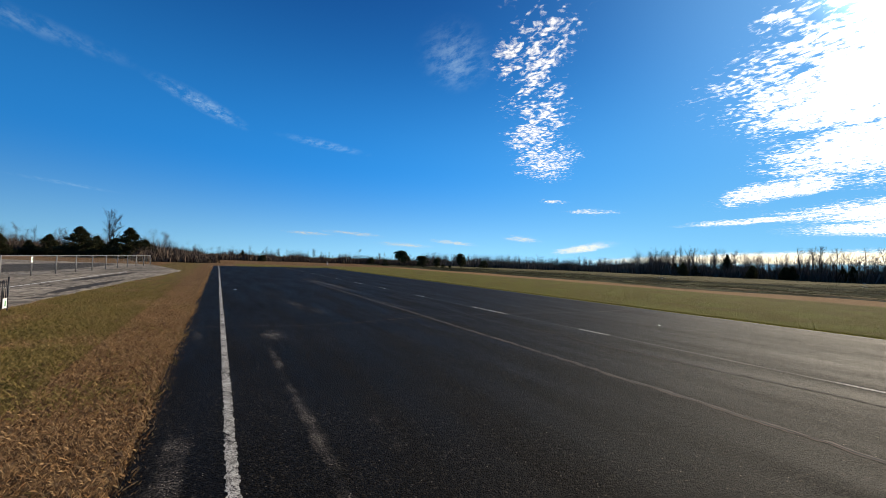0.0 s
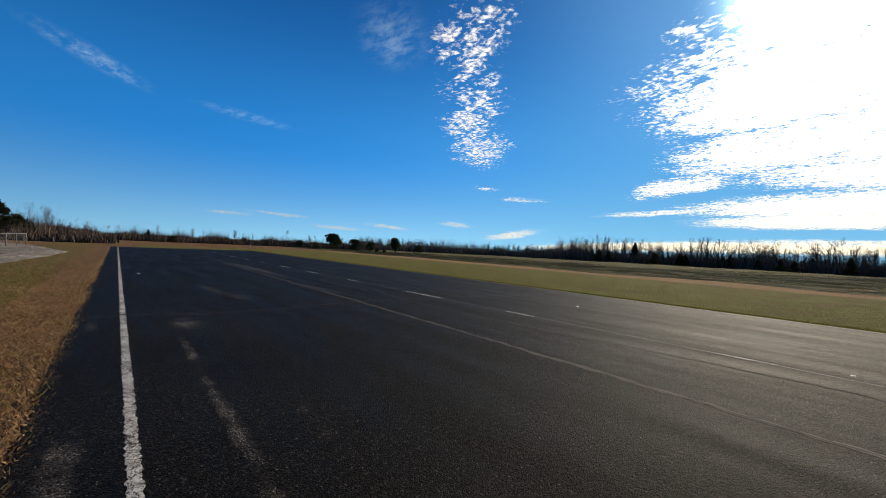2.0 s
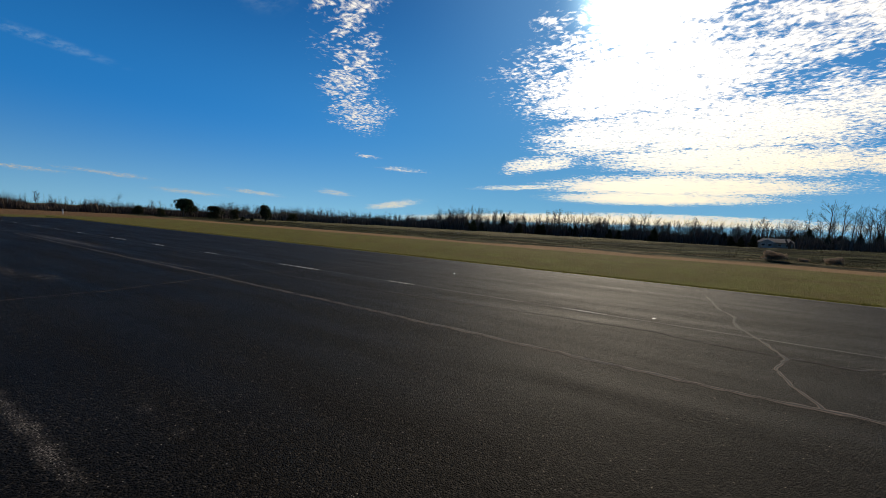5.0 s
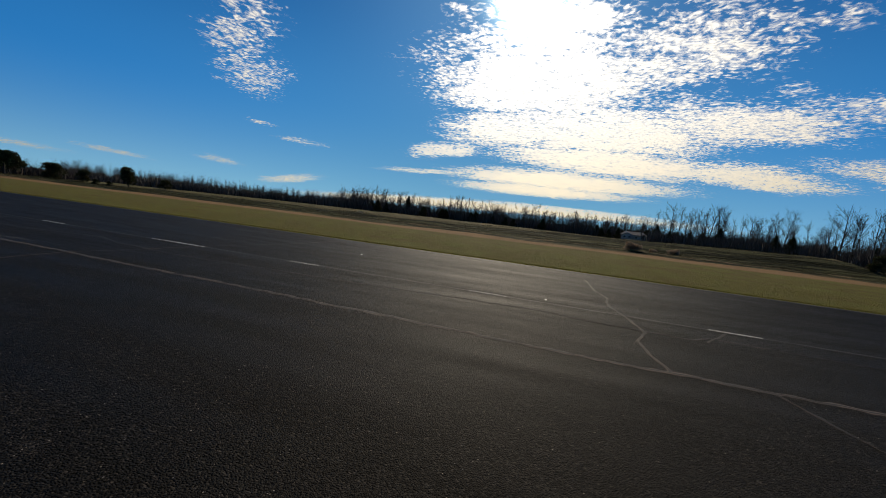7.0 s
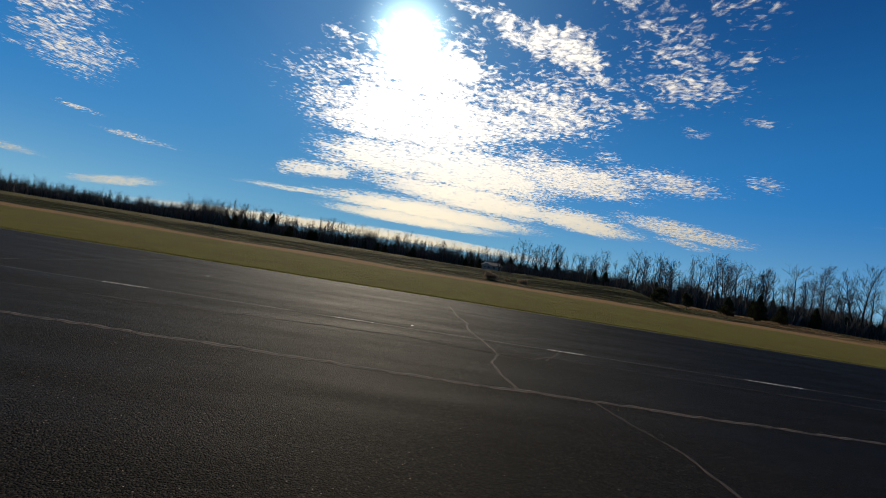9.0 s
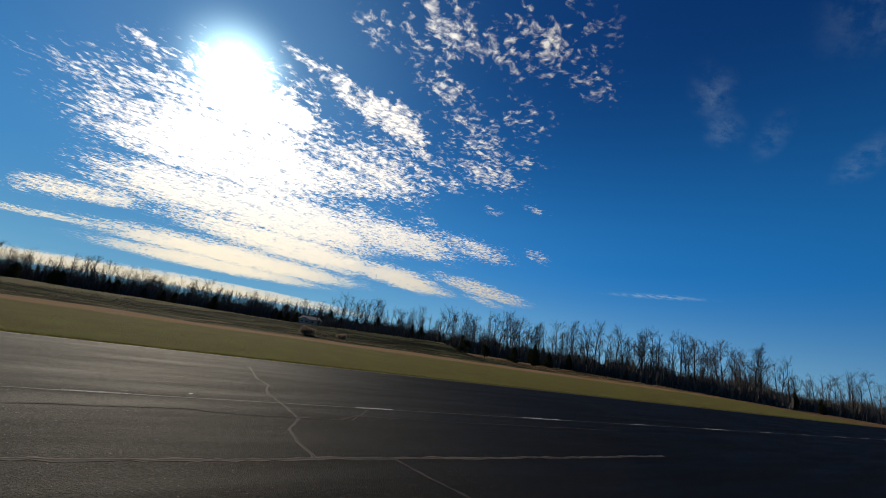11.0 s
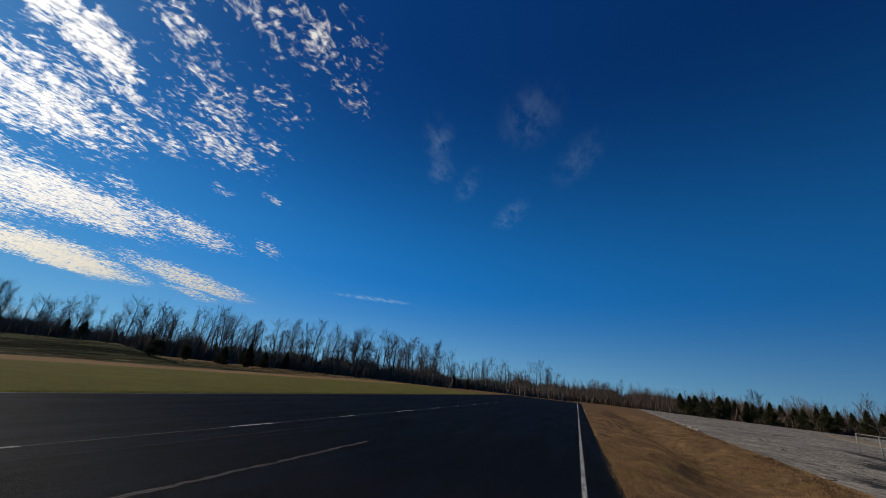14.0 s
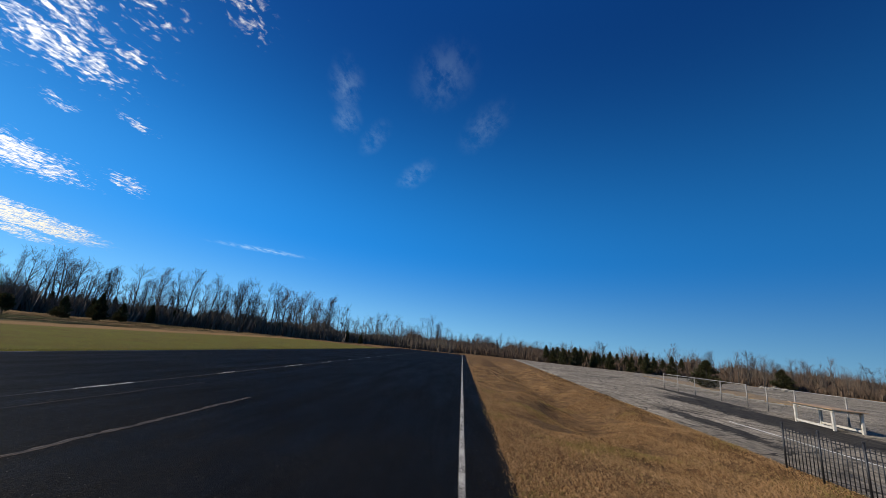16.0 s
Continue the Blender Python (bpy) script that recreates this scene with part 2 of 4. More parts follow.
def paint_runway(n):
    p = n.place()
    long = n.mapping(p, scale=(0.12, 1.0, 1.0))
    big, mid, grit = n.noise(p, 0.35, 4), n.noise(long, 1.6, 4), n.noise(p, 120, 3, 0.7)
    stone = n.cells(p, 78.0)
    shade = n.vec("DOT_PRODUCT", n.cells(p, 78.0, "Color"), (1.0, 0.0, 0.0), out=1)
    wear = n.spots(p, WORN, 0.1)
    patchy = n.math("ADD", n.noise(p, 3.2, 6, 0.7), n.math("MULTIPLY", n.noise(long, 5.0, 4, 0.7), 0.6))
    bare = n.math("MULTIPLY", n.ramp(n.math("MULTIPLY_ADD", wear, 0.55, patchy), 1.02, 1.55), n.ramp(wear, 0.02, 0.3))
    pick = n.vec("DOT_PRODUCT", n.cells(p, 62.0, "Color"), (0.5, 0.5, 0.0), out=1)
    limit = n.math("MULTIPLY_ADD", bare, -0.58, n.math("MULTIPLY_ADD", n.noise(p, 0.8, 3), -0.10, 0.97))
    flecks = n.math("MULTIPLY", n.ramp(n.math("SUBTRACT", pick, limit), 0.0, 0.02), n.ramp(n.cells(p, 62.0), 0.22, 0.36, 1.0, 0.0))
    tone = n.math("ADD", n.math("MULTIPLY", big, 0.5), n.math("ADD", n.math("MULTIPLY", mid, 0.35), n.math("MULTIPLY", grit, 0.25)))
    base = n.mix(n.ramp(tone, 0.38, 0.72), (0.0040, 0.0033, 0.0026), (0.0095, 0.0080, 0.0062))
    # darker base and lower specular over the western half, with an uneven boundary
    x, y, z = n.split(p)
    west_dark = n.ramp(n.math("MULTIPLY_ADD", n.noise(p, 0.3, 4, 0.6), 6.0, x), 1.5, -7.0)
    base = n.mix(n.math("MULTIPLY", west_dark, 0.55), base, (0.0022, 0.0018, 0.0015))
    speck = n.math("MULTIPLY_ADD", n.math("POWER", shade, 5.0), 4.2, 0.40)
    speck = n.math("MULTIPLY", speck, n.ramp(n.noise(p, 24.0, 3, 0.65), 0.35, 0.65, 0.55, 1.5))
    base = n.mix(1.0, base, n.join(speck, speck, speck), "MULTIPLY")
    pale = n.math("MULTIPLY", bare, n.ramp(n.noise(p, 52.0, 4, 0.8), 0.47, 0.58, 0.0, 0.75))
    base = n.mix(pale, base, (0.19, 0.165, 0.135))
    base = n.mix(n.math("MULTIPLY", flecks, 0.95), base, (0.30, 0.26, 0.21))
    rough = n.ramp(n.math("ADD", n.math("MULTIPLY", mid, 0.5), n.math("MULTIPLY", grit, 0.7)), 0.3, 0.95, 0.50, 0.88)
    high = n.math("ADD", n.math("MULTIPLY", stone, -0.8), n.math("MULTIPLY", grit, 0.6))
    high = n.math("MULTIPLY_ADD", n.noise(p, 24.0, 3, 0.65), 1.1, high)
    return {"Base Color": base, "Roughness": rough, "Specular Tint": (1.0, 0.87, 0.70, 1.0), "Specular IOR Level": n.math("MULTIPLY_ADD", west_dark, -0.024, 0.047), "Normal": n.bump(high, 0.0065, 1.0)}


def paint_lot(n):
    p = n.place()
    skew = n.mapping(p, rot=4.3, scale=(0.16, 0.75, 1.0))
    streak, big, grit = n.noise(skew, 1.1, 6, 0.68), n.noise(p, 0.22, 4), n.noise(p, 90, 3, 0.7)
    edge = n.noise(p, 2.4, 6, 0.7)
    base = n.mix(n.ramp(grit, 0.3, 0.7), (0.17, 0.142, 0.108), (0.42, 0.365, 0.285))
    base = n.mix(n.ramp(big, 0.35, 0.65, 0.0, 0.5), base, (0.075, 0.062, 0.048))
    patch = n.spots(p, [(-20, 14, 14, 2.4, -5, 1.0), (-16, 9.0, 7, 0.9, -6, 0.7), (-30, 17, 12, 1.2, -8, 0.8), (33, 6.2, 9, 0.5, -5, 0.8), (24, 5.2, 7, 0.5, -4, 0.7), (44, 14.5, 24, 4.6, -5, 1.5), (50, 26, 18, 9, 0, 1.2), (-3, 13, 12, 3, 0, 0.8)], 0.2)
    dark = n.ramp(n.math("ADD", n.math("MULTIPLY", patch, 0.55), n.math("ADD", n.math("MULTIPLY", streak, 0.9), n.math("MULTIPLY", edge, 0.85))), 1.06, 1.18)
    base = n.mix(n.math("MULTIPLY", dark, 0.88), base, (0.018, 0.0165, 0.015))
    lines = n.cells(n.vec("ADD", p, n.vec("MULTIPLY", n.noise(p, 0.9, 4, 0.6, True), (1.2, 1.2, 0.0))), 0.22, feature="DISTANCE_TO_EDGE")
    base = n.mix(n.ramp(lines, 0.006, 0.018, 0.9, 0.0), base, (0.02, 0.018, 0.015))
    fine_lines = n.cells(n.vec("ADD", p, n.vec("MULTIPLY", n.noise(p, 1.6, 4, 0.6, True), (0.7, 0.7, 0.0))), 0.75, feature="DISTANCE_TO_EDGE")
    base = n.mix(n.ramp(fine_lines, 0.010, 0.035, 0.6, 0.0), base, (0.04, 0.035, 0.028))
    mottle = n.ramp(n.noise(n.mapping(p, rot=4.3, scale=(0.35, 1.2, 1.0)), 3.5, 6, 0.72), 0.36, 0.64, 0.55, 1.35)
    base = n.mix(1.0, base, n.join(mottle, mottle, mottle), "MULTIPLY")
    return {"Base Color": base, "Roughness": 0.9, "Specular IOR Level": 0.1, "Normal": n.bump(n.math("ADD", grit, n.noise(p, 25, 3)), 0.006)}


def paint_ground(n):
    p = n.place()
    x, y, z = n.split(p)
    blur = n.math("MULTIPLY", n.math("SUBTRACT", n.noise(p, 0.9, 5, 0.65), 0.5), 2.4)
    wide = n.math("MULTIPLY", n.math("SUBTRACT", n.noise(p, 0.12, 4), 0.5), 9.0)
    yy, xx = n.math("ADD", y, blur), n.math("ADD", x, wide)
    grain = n.noise(p, 26.0, 5, 0.7)
    tuft = n.noise(p, 5.0, 4, 0.6)
    straw = n.mix(n.ramp(grain, 0.3, 0.7), (0.075, 0.040, 0.018), (0.27, 0.165, 0.080))
    clump = n.noise(n.vec("ADD", p, n.vec("MULTIPLY", n.noise(p, 1.1, 3, 0.6, True), (0.8, 0.8, 0.0))), 2.3, 5, 0.72)
    straw = n.mix(n.ramp(tuft, 0.48, 0.72, 0.0, 0.7), straw, (0.075, 0.038, 0.016))
    straw = n.mix(n.ramp(clump, 0.52, 0.64, 0.0, 0.75), straw, (0.062, 0.034, 0.015))
    straw = n.mix(n.ramp(clump, 0.44, 0.34, 0.0, 0.5), straw, (0.36, 0.235, 0.12))
    olive = n.mix(n.ramp(grain, 0.3, 0.7), (0.065, 0.056, 0.015), (0.19, 0.15, 0.045))
    green = n.mix(n.ramp(n.noise(p, 0.5, 4), 0.35, 0.7), olive, n.mix(n.ramp(grain, 0.3, 0.7), (0.094, 0.100, 0.018), (0.185, 0.175, 0.046)))
    rough_field = n.mix(n.ramp(n.noise(n.mapping(p, scale=(0.25, 1.0, 1.0)), 0.7, 5, 0.65), 0.4, 0.62), (0.10, 0.068, 0.03), (0.25, 0.16, 0.08))
    # the strip beside the runway: green in its middle on the +x side
    mid = n.math("MULTIPLY", n.ramp(yy, 1.6, 2.8), n.math("MULTIPLY", n.ramp(yy, 7.0, 6.0), n.ramp(xx, 1.0, 8.0)))
    strip = n.mix(n.math("MULTIPLY", mid, n.ramp(n.noise(p, 1.3, 4), 0.35, 0.6)), straw, olive)
    # across the runway: mown green, then tan, then rough field
    over = n.mix(n.ramp(yy, -31.5, -33.5), green, n.mix(n.ramp(grain, 0.3, 0.7), (0.20, 0.11, 0.048), (0.34, 0.215, 0.105)))
    # the bank's backlit face: its shade and paler crest are put into the colour
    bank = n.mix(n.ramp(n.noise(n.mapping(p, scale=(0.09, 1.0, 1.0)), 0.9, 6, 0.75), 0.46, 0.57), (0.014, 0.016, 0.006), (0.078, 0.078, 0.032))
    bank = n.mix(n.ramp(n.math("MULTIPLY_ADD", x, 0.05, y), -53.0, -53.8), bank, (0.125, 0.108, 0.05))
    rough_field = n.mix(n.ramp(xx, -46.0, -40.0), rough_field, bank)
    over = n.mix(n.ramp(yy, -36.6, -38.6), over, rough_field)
    track = n.math("MULTIPLY", n.math("MULTIPLY", n.ramp(yy, -42.2, -42.8), n.ramp(yy, -44.0, -43.4)), n.ramp(n.noise(n.mapping(p, scale=(0.2, 1.0, 1.0)), 0.8, 4), 0.40, 0.55))
    over = n.mix(n.math("MULTIPLY", track, 0.8), over, (0.21, 0.15, 0.08))
    ends = n.math("MULTIPLY", n.ramp(n.math("ABSOLUTE", xx), 72.0, 80.0), n.ramp(yy, -40.0, -36.0))
    over = n.mix(ends, over, straw)
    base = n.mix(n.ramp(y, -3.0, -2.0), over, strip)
    high = n.math("ADD", grain, n.math("MULTIPLY", tuft, 1.5))
    rills = n.math("MULTIPLY", n.noise(n.mapping(p, scale=(0.18, 1.0, 1.0)), 1.3, 5, 0.65), n.ramp(y, -39.0, -42.0, 0.0, 14.0))
    high = n.math("ADD", high, rills)
    return {"Base Color": base, "Roughness": 0.95, "Specular IOR Level": 0.04, "Normal": n.bump(high, 0.08, 0.9)}


def paint_line(n):
    p = n.place()
    grit = n.noise(p, 95, 4, 0.8)
    wear = n.math("ADD", n.math("MULTIPLY", grit, 0.8), n.math("ADD", n.math("MULTIPLY", n.noise(p, 2.2, 3), 0.25), n.math("MULTIPLY", n.noise(p, 14, 3, 0.7), 0.22)))
    tint = n.mix(n.ramp(n.noise(p, 30, 3), 0.35, 0.65), (0.40, 0.375, 0.33), (0.62, 0.59, 0.53))
    return {"Base Color": n.mix(n.ramp(wear, 0.60, 0.68), tint, (0.016, 0.015, 0.014)), "Roughness": 0.85, "Specular IOR Level": 0.15, "Normal": n.bump(grit, 0.005)}


def paint_faded(n):
    p = n.place()
    wear = n.math("ADD", n.math("MULTIPLY", n.noise(p, 60, 4, 0.7), 0.6), n.math("MULTIPLY", n.noise(p, 1.2, 3), 0.5))
    return {"Base Color": n.mix(n.ramp(wear, 0.47, 0.6), (0.048, 0.044, 0.037), (0.009, 0.008, 0.007)), "Roughness": 0.8}


def paint_crack(n):
    p = n.place()
    v = n.math("ADD", n.math("MULTIPLY", n.noise(p, 40, 4, 0.7), 0.6), n.math("MULTIPLY", n.noise(p, 1.5, 3), 0.5))
    return {"Base Color": n.mix(n.ramp(v, 0.42, 0.66), (0.088, 0.056, 0.038), (0.012, 0.0095, 0.008)), "Roughness": 0.9}


M_RUNWAY = material("dark_sealed_asphalt", paint_runway)
M_LOT = material("weathered_grey_asphalt", paint_lot)
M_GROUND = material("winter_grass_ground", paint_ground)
M_LINE = material("worn_white_line_paint", paint_line)
M_STALL = simple("white_stall_paint", (0.62, 0.60, 0.55), 0.75, 0.0, 0.25, 8, 60, 0.002)
M_FADED = material("faded_line_paint", paint_faded)
M_CRACK = material("silted_crack_edge", paint_crack)
M_GAP = simple("open_crack", (0.006, 0.006, 0.006), 0.9)
M_STRAW = island("dry_grass_blade", (0.31, 0.165, 0.070), (0.50, 0.32, 0.155), (0.10, 0.05, 0.022), thin=0.3)
M_BLADE = island("green_grass_blade", (0.120, 0.126, 0.022), (0.205, 0.195, 0.046), (0.24, 0.20, 0.06), thin=0.4)
M_OLIVE = island("olive_grass_blade", (0.19, 0.145, 0.045), (0.36, 0.255, 0.095), (0.11, 0.095, 0.02), thin=0.35)
M_WEED = island("dead_weed", (0.10, 0.055, 0.025), (0.19, 0.11, 0.05), (0.05, 0.03, 0.014), thin=0.2)
M_BANK = island("bank_grass", (0.060, 0.056, 0.022), (0.115, 0.092, 0.042), (0.045, 0.044, 0.018), thin=0.2)
M_BARK = simple("grey_bark", (0.042, 0.034, 0.027), 0.9, vary=0.4, scale=3, grain=30, depth=0.02)
M_TWIG = island("bare_twig", (0.075, 0.060, 0.049), (0.125, 0.098, 0.078), (0.058, 0.048, 0.040))
M_BRUSH = island("winter_brush", (0.105, 0.084, 0.067), (0.165, 0.130, 0.102), (0.075, 0.064, 0.048))
M_REDBRUSH = island("russet_brush", (0.075, 0.050, 0.037), (0.125, 0.087, 0.062), (0.055, 0.042, 0.030))
M_DRYBUSH = island("dry_twig", (0.26, 0.20, 0.15), (0.38, 0.29, 0.21), (0.18, 0.14, 0.10), thin=0.45)
M_CEDAR = island("cedar_foliage", (0.026, 0.035, 0.015), (0.050, 0.055, 0.022), (0.085, 0.06, 0.028), thin=0.2)
M_PINE = island("pine_foliage", (0.02, 0.035, 0.014), (0.035, 0.055, 0.02), (0.05, 0.06, 0.02))
M_STEEL = simple("galvanised_steel", (0.22, 0.21, 0.195), 0.6, 0.3, 0.15)
M_WIRE = simple("chain_link_wire", (0.16, 0.155, 0.145), 0.6, 0.3, 0.1)
M_BLACK = simple("black_painted_steel", (0.012, 0.012, 0.013), 0.45, 0.0, 0.2)
M_WHITEPOST = simple("white_painted_timber", (0.42, 0.40, 0.36), 0.7, 0.0, 0.18)
M_PLY = simple("weathered_plywood", (0.30, 0.20, 0.12), 0.8, 0.0, 0.35, 3, 40, 0.003)
M_BLUE = simple("blue_container_paint", (0.10, 0.17, 0.36), 0.55, 0.0, 0.15, 1.0)
M_WHITE = simple("white_sign_paint", (0.78, 0.78, 0.76), 0.6, 0.0, 0.05)
M_ORANGE = simple("faded_orange_print", (0.75, 0.42, 0.20), 0.6, 0.0, 0.1)
M_GREENPRINT = simple("green_print", (0.18, 0.42, 0.22), 0.6, 0.0, 0.1)
M_CONCRETE = simple("pale_concrete", (0.24, 0.22, 0.19), 0.9, 0.0, 0.3, 2, 50, 0.004)
M_ISLE = simple("tan_island_grass", (0.21, 0.145, 0.075), 0.95, 0.0, 0.45, 1.2, 20, 0.03)
M_GREENBOX = simple("dull_green_cabinet_paint", (0.06, 0.09, 0.055), 0.6, 0.0, 0.2)
M_SIDING = simple("pale_siding", (0.46, 0.43, 0.38), 0.8, 0.0, 0.12)
M_ROOF = simple("grey_shingle_roof", (0.085, 0.083, 0.085), 0.9, 0.0, 0.3)
M_GLASS = simple("dark_window_glass", (0.03, 0.035, 0.04), 0.08)

# ------------------------------------------------------------ building helpers


def mesh_of(name, verts, faces, mat, smooth=False):
    me = bpy.data.meshes.new(name)
    me.from_pydata(verts, [], faces)
    me.update()
    me.materials.append(mat)
    if smooth:
        me.polygons.foreach_set("use_smooth", [True] * len(me.polygons))
    return me


def part(name, me, parent, label="", m=None):
    ob = new(name, me)
    ob.parent = parent
    if m is not None:
        ob.matrix_basis = m
    return tagged(ob, label)


def thing(name, m, label, category, group="", kind=""):
    ob = new(name)
    ob.empty_display_size = 0.2
    ob.matrix_basis = m
    return tagged(ob, label, category, group, kind)


def box_mesh(name, sx, sy, sz, mat, bevel=0.0, base=True):
    """A box with rounded edges, standing on its origin."""
    bm = bmesh.new()
    bmesh.ops.create_cube(bm, size=1.0)
    bmesh.ops.scale(bm, vec=(sx, sy, sz), verts=bm.verts)
    if bevel:
        bmesh.ops.bevel(bm, geom=bm.edges[:], offset=bevel, segments=2, affect="EDGES", profile=0.6)
    if base:
        bmesh.ops.translate(bm, vec=(0, 0, sz / 2), verts=bm.verts)
    me = bpy.data.meshes.new(name)
    bm.to_mesh(me)
    bm.free()
    me.materials.append(mat)
    return me


def tube_data(points, radii, sides, verts, faces):
    """Adds a tube along points to the lists."""
    start = len(verts)
    for i, (p, r) in enumerate(zip(points, radii)):
        d = (points[min(i + 1, len(points) - 1)] - points[max(i - 1, 0)]).normalized()
        a = d.orthogonal().normalized()
        b = d.cross(a)
        for k in range(sides):
            t = 2 * math.pi * k / sides
            verts.append(p + (a * math.cos(t) + b * math.sin(t)) * r)
        if i:
            o = start + (i - 1) * sides
            for k in range(sides):
                j = (k + 1) % sides
                faces.append((o + k, o + j, o + sides + j, o + sides + k))
    last = len(verts) - sides
    faces.append(tuple(range(last, last + sides)))
    faces.append(tuple(reversed(range(start, start + sides))))


def tube_mesh(name, points, radius, mat, sides=10):
    v, f = [], []
    tube_data([Vector(p) for p in points], [radius] * len(points), sides, v, f)
    return mesh_of(name, v, f, mat, True)


def ribbon(name, pts, width, mat, z, parent, seed, step=0.15, wobble=0.03, ragged=0.3):
    """A thin flat strip that wanders along pts, slightly domed."""
    rnd = random.Random(seed)
    line = []
    for (x0, y0), (x1, y1) in zip(pts, pts[1:]):
        n = max(2, int(math.hypot(x1 - x0, y1 - y0) / step))
        for i in range(n):
            t = i / n
            line.append((x0 + (x1 - x0) * t, y0 + (y1 - y0) * t))
    line.append(pts[-1])
    v, f = [], []
    for i, (x, y) in enumerate(line):
        a, b = line[max(0, i - 1)], line[min(len(line) - 1, i + 1)]
        d = Vector((b[0] - a[0], b[1] - a[1], 0)).normalized()
        s = Vector((-d.y, d.x, 0))
        off = wobble * (noise.noise(Vector((x * 0.9, y * 0.9, seed))) + 0.6 * noise.noise(Vector((x * 4, y * 4, seed))))
        c = Vector((x, y, z)) + s * off
        wl, wr = (width / 2 * (1 + ragged * rnd.uniform(-1, 1)) for _ in range(2))
        v += [c + s * wl, c + Vector((0, 0, 0.002)), c - s * wr]
        if i:
            o = 3 * i
            f += [(o - 3, o - 2, o + 1, o), (o - 2, o - 1, o + 2, o + 1)]
    return part(name, mesh_of(name, v, f, mat), parent)


# ------------------------------------------------------------ ground


def berm(x, y):
    """Height of the long earth bank across the field."""
    along = float(np.interp(x, [-38, -35, -32.5, -29, -15, 0, 20, 50, 95], [0, 0.55, 1.35, 1.5, 1.1, 0.8, 0.42, 0.36, 0.0]))
    crest = -54 - 0.05 * x
    d = y - crest
    if d > 0:
        s = max(0.0, 1 - d / 7.5)
    else:
        s = max(0.0, 1 + d / 12.0)
    s = s * s * (3 - 2 * s)
    return along * s


def ground_z(x, y):
    z = -0.03
    if y > 0.6:
        k = min(1.0, (y - 0.6) / 2.0)
        z += 0.03 * noise.noise(Vector((x * 0.5, y * 0.5, 0))) * k
        if x < -6:
            dip = min(1.0, (-6 - x) / 8) * min(1.0, max(0.0, (75 + x) / 10))
            mid = 3.6 + 0.035 * -x
            z -= dip * 0.70 * math.exp(-(((y - mid) / 1.5) ** 2)) * (0.7 + 0.6 * noise.noise(Vector((x * 0.12, 2.0, 0))))
            z += dip * (0.30 * noise.noise(Vector((x * 0.22, y * 0.5, 3.0))) + 0.16 * noise.noise(Vector((x * 0.55, y * 1.1, 8.0)))) * k
        if -120 < x < 70 and y > 6.0 - 0.075 * x - 0.4 and y < 75:
            z = -0.022
    elif y < -15.8:
        k = min(1.0, (-15.8 - y) / 6.0)
        z += 0.055 * min(1.0, (-15.7 - y) / 0.25)
        z += 0.05 * noise.noise(Vector((x * 0.12, y * 0.12, 5.0))) * k
        if y < -34:
            r = min(1.0, (-34 - y) / 4) * min(1.0, max(0.0, (160 + y) / 40))
            z += r * (0.20 * noise.noise(Vector((x * 0.10, y * 0.45, 7.0))) + 0.16 * noise.noise(Vector((x * 0.28, y * 0.85, 9.0))))
            z += berm(x, y)
    return z


def axis(spans):
    out_ = []
    for a, b, step in spans:
        n = max(1, round((b - a) / step))
        out_ += [a + (b - a) * i / n for i in range(n)]
    return out_ + [spans[-1][1]]


gx = axis([(-4000, -400, 600), (-400, -160, 30), (-160, -80, 5), (-80, 80, 1.6), (80, 160, 5), (160, 400, 30), (400, 4000, 600)])
gy = axis([(-4000, -400, 600), (-400, -130, 30), (-130, -72, 5), (-72, -58, 1.2), (-58, -34, 0.55), (-34, -16.2, 2.0), (-16.2, -15.6, 0.2), (-15.6, 0.6, 4.0), (0.6, 12, 0.4), (12, 80, 5), (80, 400, 40), (400, 4000, 600)])
gv = [(x, y, ground_z(x, y)) for y in gy for x in gx]
nx = len(gx)
gf = [(j * nx + i, j * nx + i + 1, (j + 1) * nx + i + 1, (j + 1) * nx + i) for j in range(len(gy) - 1) for i in range(nx - 1)]
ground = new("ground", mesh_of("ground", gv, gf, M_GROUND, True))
tagged(ground, "flat airfield ground of dry straw and olive winter grass", "ground", kind="structure")

RW_FAR, RW_NEAR, RW_A, RW_B = -15.62, 0.67, -97.0, 62.5


def slab(name, outline, z, depth, mat):
    v = [(x, y, z) for x, y in outline] + [(x, y, z - depth) for x, y in outline]
    n = len(outline)
    f = [tuple(range(n))] + [(i, i + n, (i + 1) % n + n, (i + 1) % n) for i in range(n)]
    return new(name, mesh_of(name, v, f, mat))


rnd = random.Random(4)
edge = []
for i in range(601):
    x = RW_A + (RW_B - RW_A) * i / 600
    edge.append((x, RW_FAR + 0.05 * noise.noise(Vector((x * 0.7, 0, 0))) + 0.02 * rnd.uniform(-1, 1)))
for i in range(601):
    x = RW_B - (RW_B - RW_A) * i / 600
    edge.append((x, RW_NEAR + 0.09 * noise.noise(Vector((x * 0.35, 4, 0))) + 0.03 * noise.noise(Vector((x * 2.0, 8, 0)))))
runway = slab("runway", edge, 0.0, 0.12, M_RUNWAY)
tagged(runway, "black sealed asphalt runway with cracks and worn patches", "runway", kind="structure")

